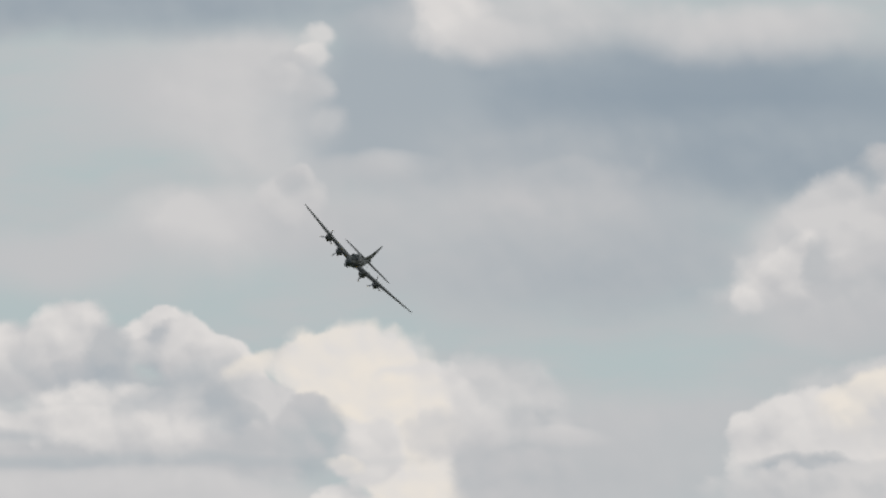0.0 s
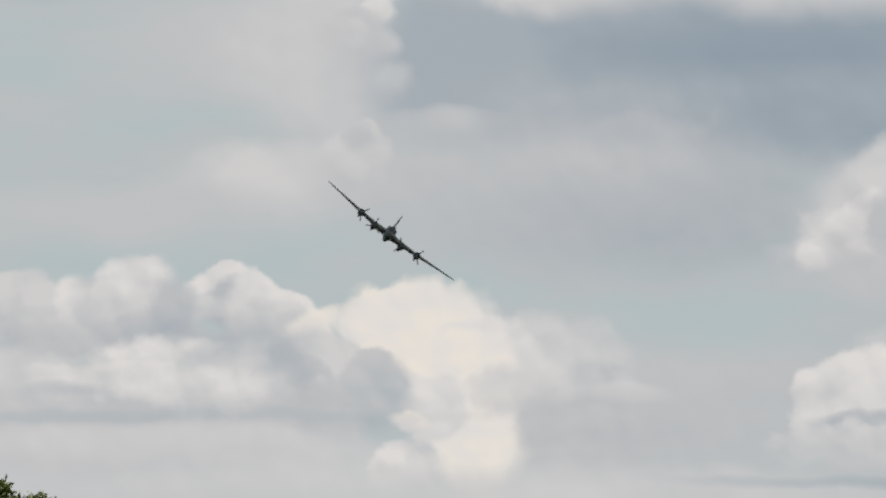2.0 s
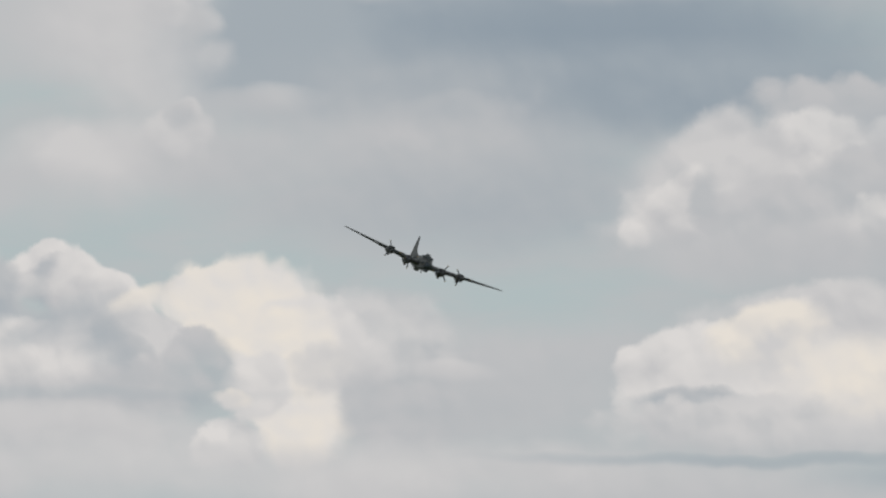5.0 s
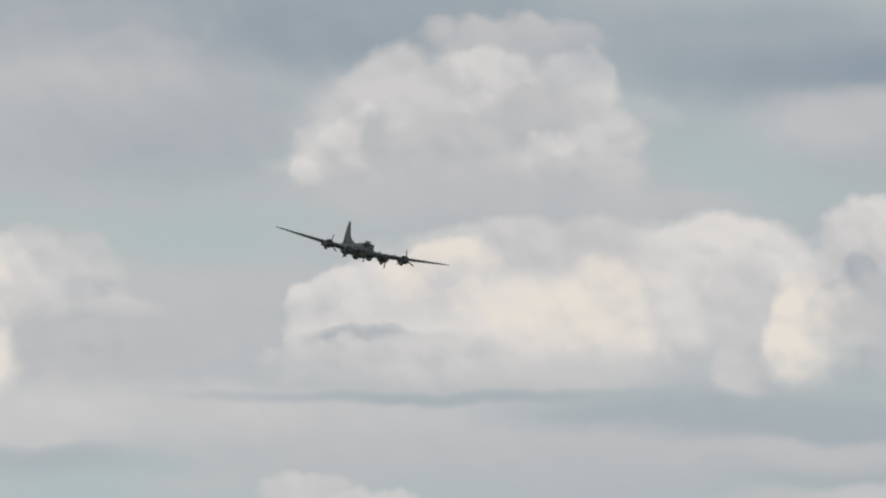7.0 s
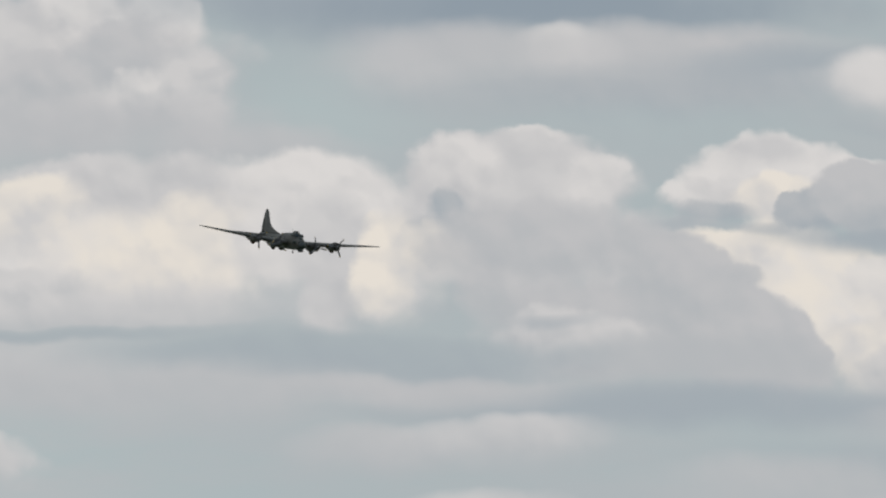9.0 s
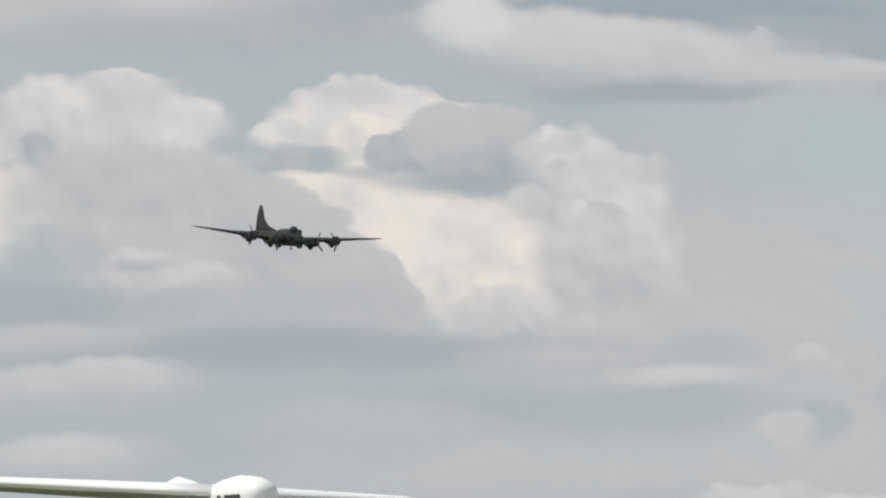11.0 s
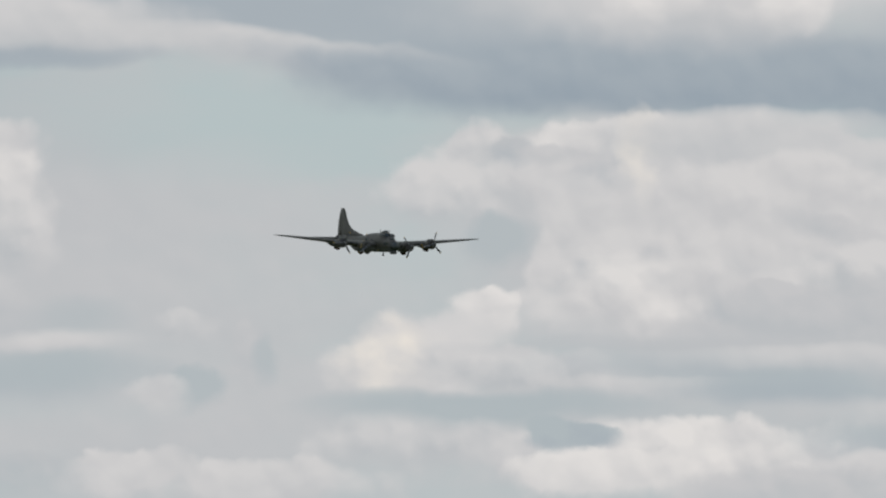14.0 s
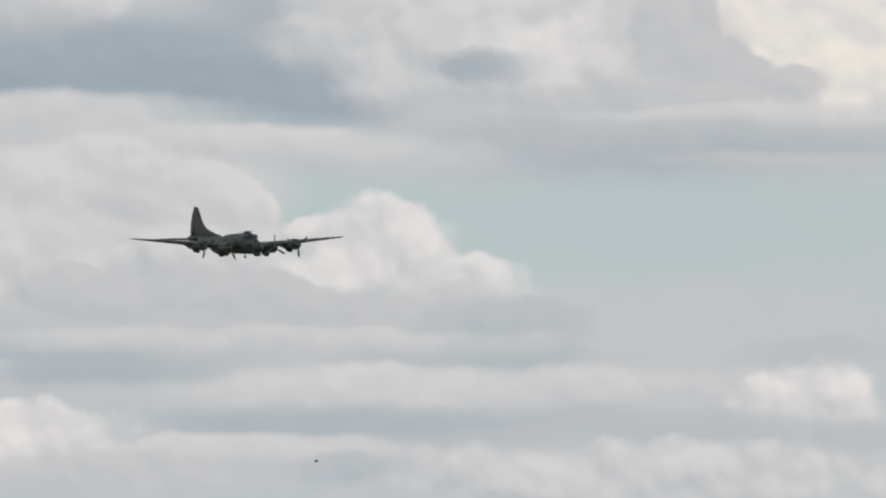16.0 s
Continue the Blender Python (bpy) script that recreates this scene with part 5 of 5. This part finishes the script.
def make_tree(x, y, height):
    rng = random.Random(7)
    tree = tagged(new("tree"), "broad green deciduous tree in full summer leaf", "tree")
    tree.location = (x, y, 0)
    bark = material("rough_bark", (0.11, 0.085, 0.06), 0.85, vary=0.4, scale=2, bump=0.6)
    bm = bmesh.new()
    rod(bm, (0, 0, -0.2), (0.1, 0.05, 1.2), 0.5, 0.36, 12)
    rod(bm, (0.1, 0.05, 1.15), (0, 0.2, 5.0), 0.36, 0.28, 12)
    rod(bm, (0, 0.2, 4.9), (0.2, 0, height - 2.0), 0.28, 0.06, 10)
    trunk = part("trunk", bm, bark, tree)
    tips = []
    for k in range(26):
        a = k * 2.4
        z0 = 3.2 + (height - 6) * (k / 26)
        reach = 4.6 * math.sqrt(max(0.1, 1 - (k / 27) ** 2))
        end = Vector((reach * math.cos(a), reach * math.sin(a), min(height - 0.8, z0 + 1.6 + 1.6 * rng.random())))
        bm = bmesh.new()
        rod(bm, (0.05, 0.1, z0), end, 0.14, 0.035, 7)
        part("limb", bm, bark, trunk)
        tips.append(end)
        tips.append(end * 0.65 + Vector((0, 0, z0 * 0.35)))
    # leaves: clumps round the limb ends and over the crown's shell
    centre, radii = Vector((0, 0, height * 0.6)), Vector((5.0, 5.0, height * 0.4))
    clumps = [(*c, 1.0) for c in tips]
    for k in range(620):
        u, w = rng.uniform(-0.5, 1), rng.uniform(0, 2 * math.pi)
        s = math.sqrt(1 - u * u)
        shell = rng.uniform(0.9, 0.98)
        clumps.append((s * math.cos(w) * radii.x * shell, s * math.sin(w) * radii.y * shell, centre.z + u * radii.z * shell, rng.uniform(0.35, 0.6)))
    dice = np.random.RandomState(5)
    clumps = np.array(clumps)
    many = (clumps[:, 3] * 1000).astype(int)
    home = np.repeat(clumps, many, axis=0)
    n = len(home)
    at = home[:, :3] + dice.normal(0, 1, (n, 3)) * home[:, 3:] * (0.3, 0.3, 0.24)
    along = dice.normal(0, 1, (n, 3))
    along /= np.linalg.norm(along, axis=1)[:, None]
    across = np.cross(along, dice.normal(0, 1, (n, 3)))
    across /= np.linalg.norm(across, axis=1)[:, None]
    up = np.cross(along, across)
    size = dice.uniform(0.04, 0.078, (n, 1))
    corners = [at - along * size, at + (across * 0.55 + up * 0.15) * size, at + along * size * 1.1, at - (across * 0.55 - up * 0.15) * size]
    verts = np.stack(corners, axis=1).reshape(-1, 3)
    base = np.arange(n)[:, None] * 4
    faces = np.concatenate([base + (0, 1, 2), base + (0, 2, 3)], axis=1).reshape(-1, 3)
    me = bpy.data.meshes.new("crown")
    me.from_pydata(verts.tolist(), [], faces.tolist())
    me.materials.append(leaf_material())
    crown = new("crown", me)
    crown.parent = tree
    return tree


# ---- ground ----
def make_ground():
    m = material("mown_grass", (0.075, 0.11, 0.035), 0.9, vary=0.4, scale=0.02, fine=1.5, second=(0.11, 0.125, 0.05), bump=0.5, bump_scale=6)
    bm = bmesh.new()
    bmesh.ops.create_circle(bm, cap_ends=True, radius=4640, segments=96)
    ob = part("ground", bm, m)
    return tagged(ob, "wide flat mown grass airfield", "ground", kind="structure")


# ---- a small bird passing ----
def make_bird():
    feather = material("dark_feathers", (0.05, 0.045, 0.045), 0.7, vary=0.2, scale=6)
    bird = tagged(new("bird"), "small dark bird gliding far away against clouds", "bird")
    bm = bmesh.new()
    tube(bm, [(0.13, 0.006, 0.008, -0.006), (0.1, 0.03, 0.03, -0.028), (0.04, 0.045, 0.042, -0.045), (-0.05, 0.04, 0.035, -0.04), (-0.13, 0.015, 0.015, -0.012), (-0.2, 0.03, 0.006, 0.0)], 12)
    part("body", bm, feather, bird)
    wings = []
    for side in (-1, 1):
        bm = bmesh.new()
        loft(bm, [foil_ring(side * x, lead, chord, thick, 0.02) for x, lead, chord, thick in ((0.0, 0.06, 0.12, 0.02), (0.12, 0.09, 0.11, 0.014), (0.24, 0.03, 0.07, 0.008), (0.3, -0.04, 0.03, 0.004))])
        wings.append(part("wing", bm, feather, bird))
    return bird, wings


AIRLINER_AT = pose(31.9, 422.2, 0.0, 0, -2.0, 198)
TREE_AT = (-12.58, 392.0, 15.5)
PROP_START = (10.0, 47.0, 80.0, 25.0)


make_backdrop()
make_ground()
make_tree(*TREE_AT)
make_airliner(AIRLINER_AT)
bomber, props = make_bomber()
bird, bird_wings = make_bird()


def motions():
    walk(bomber, [
        (0.0, pose(-17.95, 3568.91, 179.72, -2.26, -45.37, 172.12)),
        (0.5, pose(-22.16, 3526.11, 177.07, -2.99, -43.93, 176.23)),
        (1.0, pose(-24.41, 3483.97, 174.31, -3.43, -42.14, 179.53)),
        (1.5, pose(-24.89, 3442.47, 171.19, -3.49, -40.20, 181.78)),
        (2.0, pose(-23.12, 3401.57, 167.96, -3.20, -37.99, 182.94)),
        (2.5, pose(-20.07, 3361.22, 164.66, -2.60, -35.36, 183.79)),
        (3.0, pose(-15.01, 3321.36, 161.57, -3.11, -32.59, 184.91)),
        (3.6, pose(-7.20, 3274.16, 157.64, -4.02, -29.05, 186.78)),
        (4.1, pose(0.47, 3235.29, 154.10, -4.63, -26.28, 188.53)),
        (4.6, pose(9.16, 3196.79, 150.38, -4.98, -23.59, 190.16)),
        (5.0, pose(16.81, 3166.22, 147.32, -5.05, -21.54, 191.21)),
        (5.5, pose(27.24, 3128.27, 143.43, -4.82, -19.10, 191.97)),
        (6.0, pose(38.43, 3090.56, 139.52, -4.46, -16.74, 192.27)),
        (6.5, pose(49.98, 3053.05, 135.66, -4.58, -14.03, 192.97)),
        (7.0, pose(62.39, 3015.67, 131.79, -4.68, -11.37, 193.30)),
        (7.5, pose(74.79, 2978.41, 128.08, -4.68, -9.08, 193.77)),
        (8.0, pose(88.17, 2941.20, 124.39, -4.74, -7.39, 194.11)),
        (8.5, pose(101.44, 2904.02, 120.58, -4.95, -6.48, 195.67)),
        (9.1, pose(118.18, 2859.37, 115.98, -4.94, -5.48, 196.72)),
        (9.6, pose(132.71, 2822.06, 112.21, -4.69, -4.58, 196.71)),
        (10.1, pose(147.34, 2784.63, 108.59, -4.31, -3.78, 196.32)),
        (10.5, pose(158.84, 2754.58, 105.83, -3.94, -3.29, 195.97)),
        (11.0, pose(172.68, 2716.89, 102.62, -3.48, -3.00, 195.84)),
        (11.5, pose(186.36, 2678.99, 99.72, -3.02, -3.00, 196.11)),
        (12.0, pose(201.56, 2640.70, 97.16, -2.75, -3.14, 196.06)),
        (12.5, pose(215.73, 2602.19, 94.77, -2.84, -3.07, 195.73)),
        (13.0, pose(231.28, 2563.21, 92.22, -2.89, -2.42, 195.79)),
        (13.5, pose(245.20, 2523.97, 90.35, -2.92, -1.06, 195.80)),
        (14.0, pose(260.70, 2484.15, 88.29, -3.14, -0.68, 196.41)),
        (14.5, pose(274.80, 2443.99, 86.22, -3.19, -0.55, 197.07)),
        (15.0, pose(290.22, 2403.17, 84.22, -2.85, -0.23, 197.26)),
        (15.5, pose(303.74, 2362.01, 82.05, -2.78, 0.46, 197.32)),
        (16.0, pose(318.75, 2320.06, 79.92, -2.98, 1.10, 197.33)),
    ])
    # propellers: they turn steadily, each with its own start
    for k, prop in enumerate(props):
        base = prop.matrix_basis.copy()
        turn, rows = PROP_START[k], []
        for step in range(161):
            rows.append((step / 10, base @ Matrix.Rotation(radians(turn + 82.0 * step), 4, "Y")))
        walk(prop, rows)
    # the bird glides across the far field, beating its wings
    way = (aim(9.2, 0.9, 0), aim(8.25, 1.22, 0), aim(8.083, 1.308, 0), aim(8.09, 1.262, 0), aim(8.07, 1.198, 0))
    rows = []
    for t, m, turn in zip((0.0, 14.5, 15.2, 15.5, 16.0), way, (60, 45, 40, 70, 95)):
        at = m.translation - m.to_3x3().col[2] * (1150 + 6 * (16 - t))
        rows.append((t, pose(*at, 0, 12, turn)))
    walk(bird, rows)
    for side, wing in zip((-1, 1), bird_wings):
        walk(wing, [(k / 10, pose(0, 0, 0, 0, -side * (12 + 28 * math.sin(k * 2.1)), 0)) for k in range(161)])


motions()
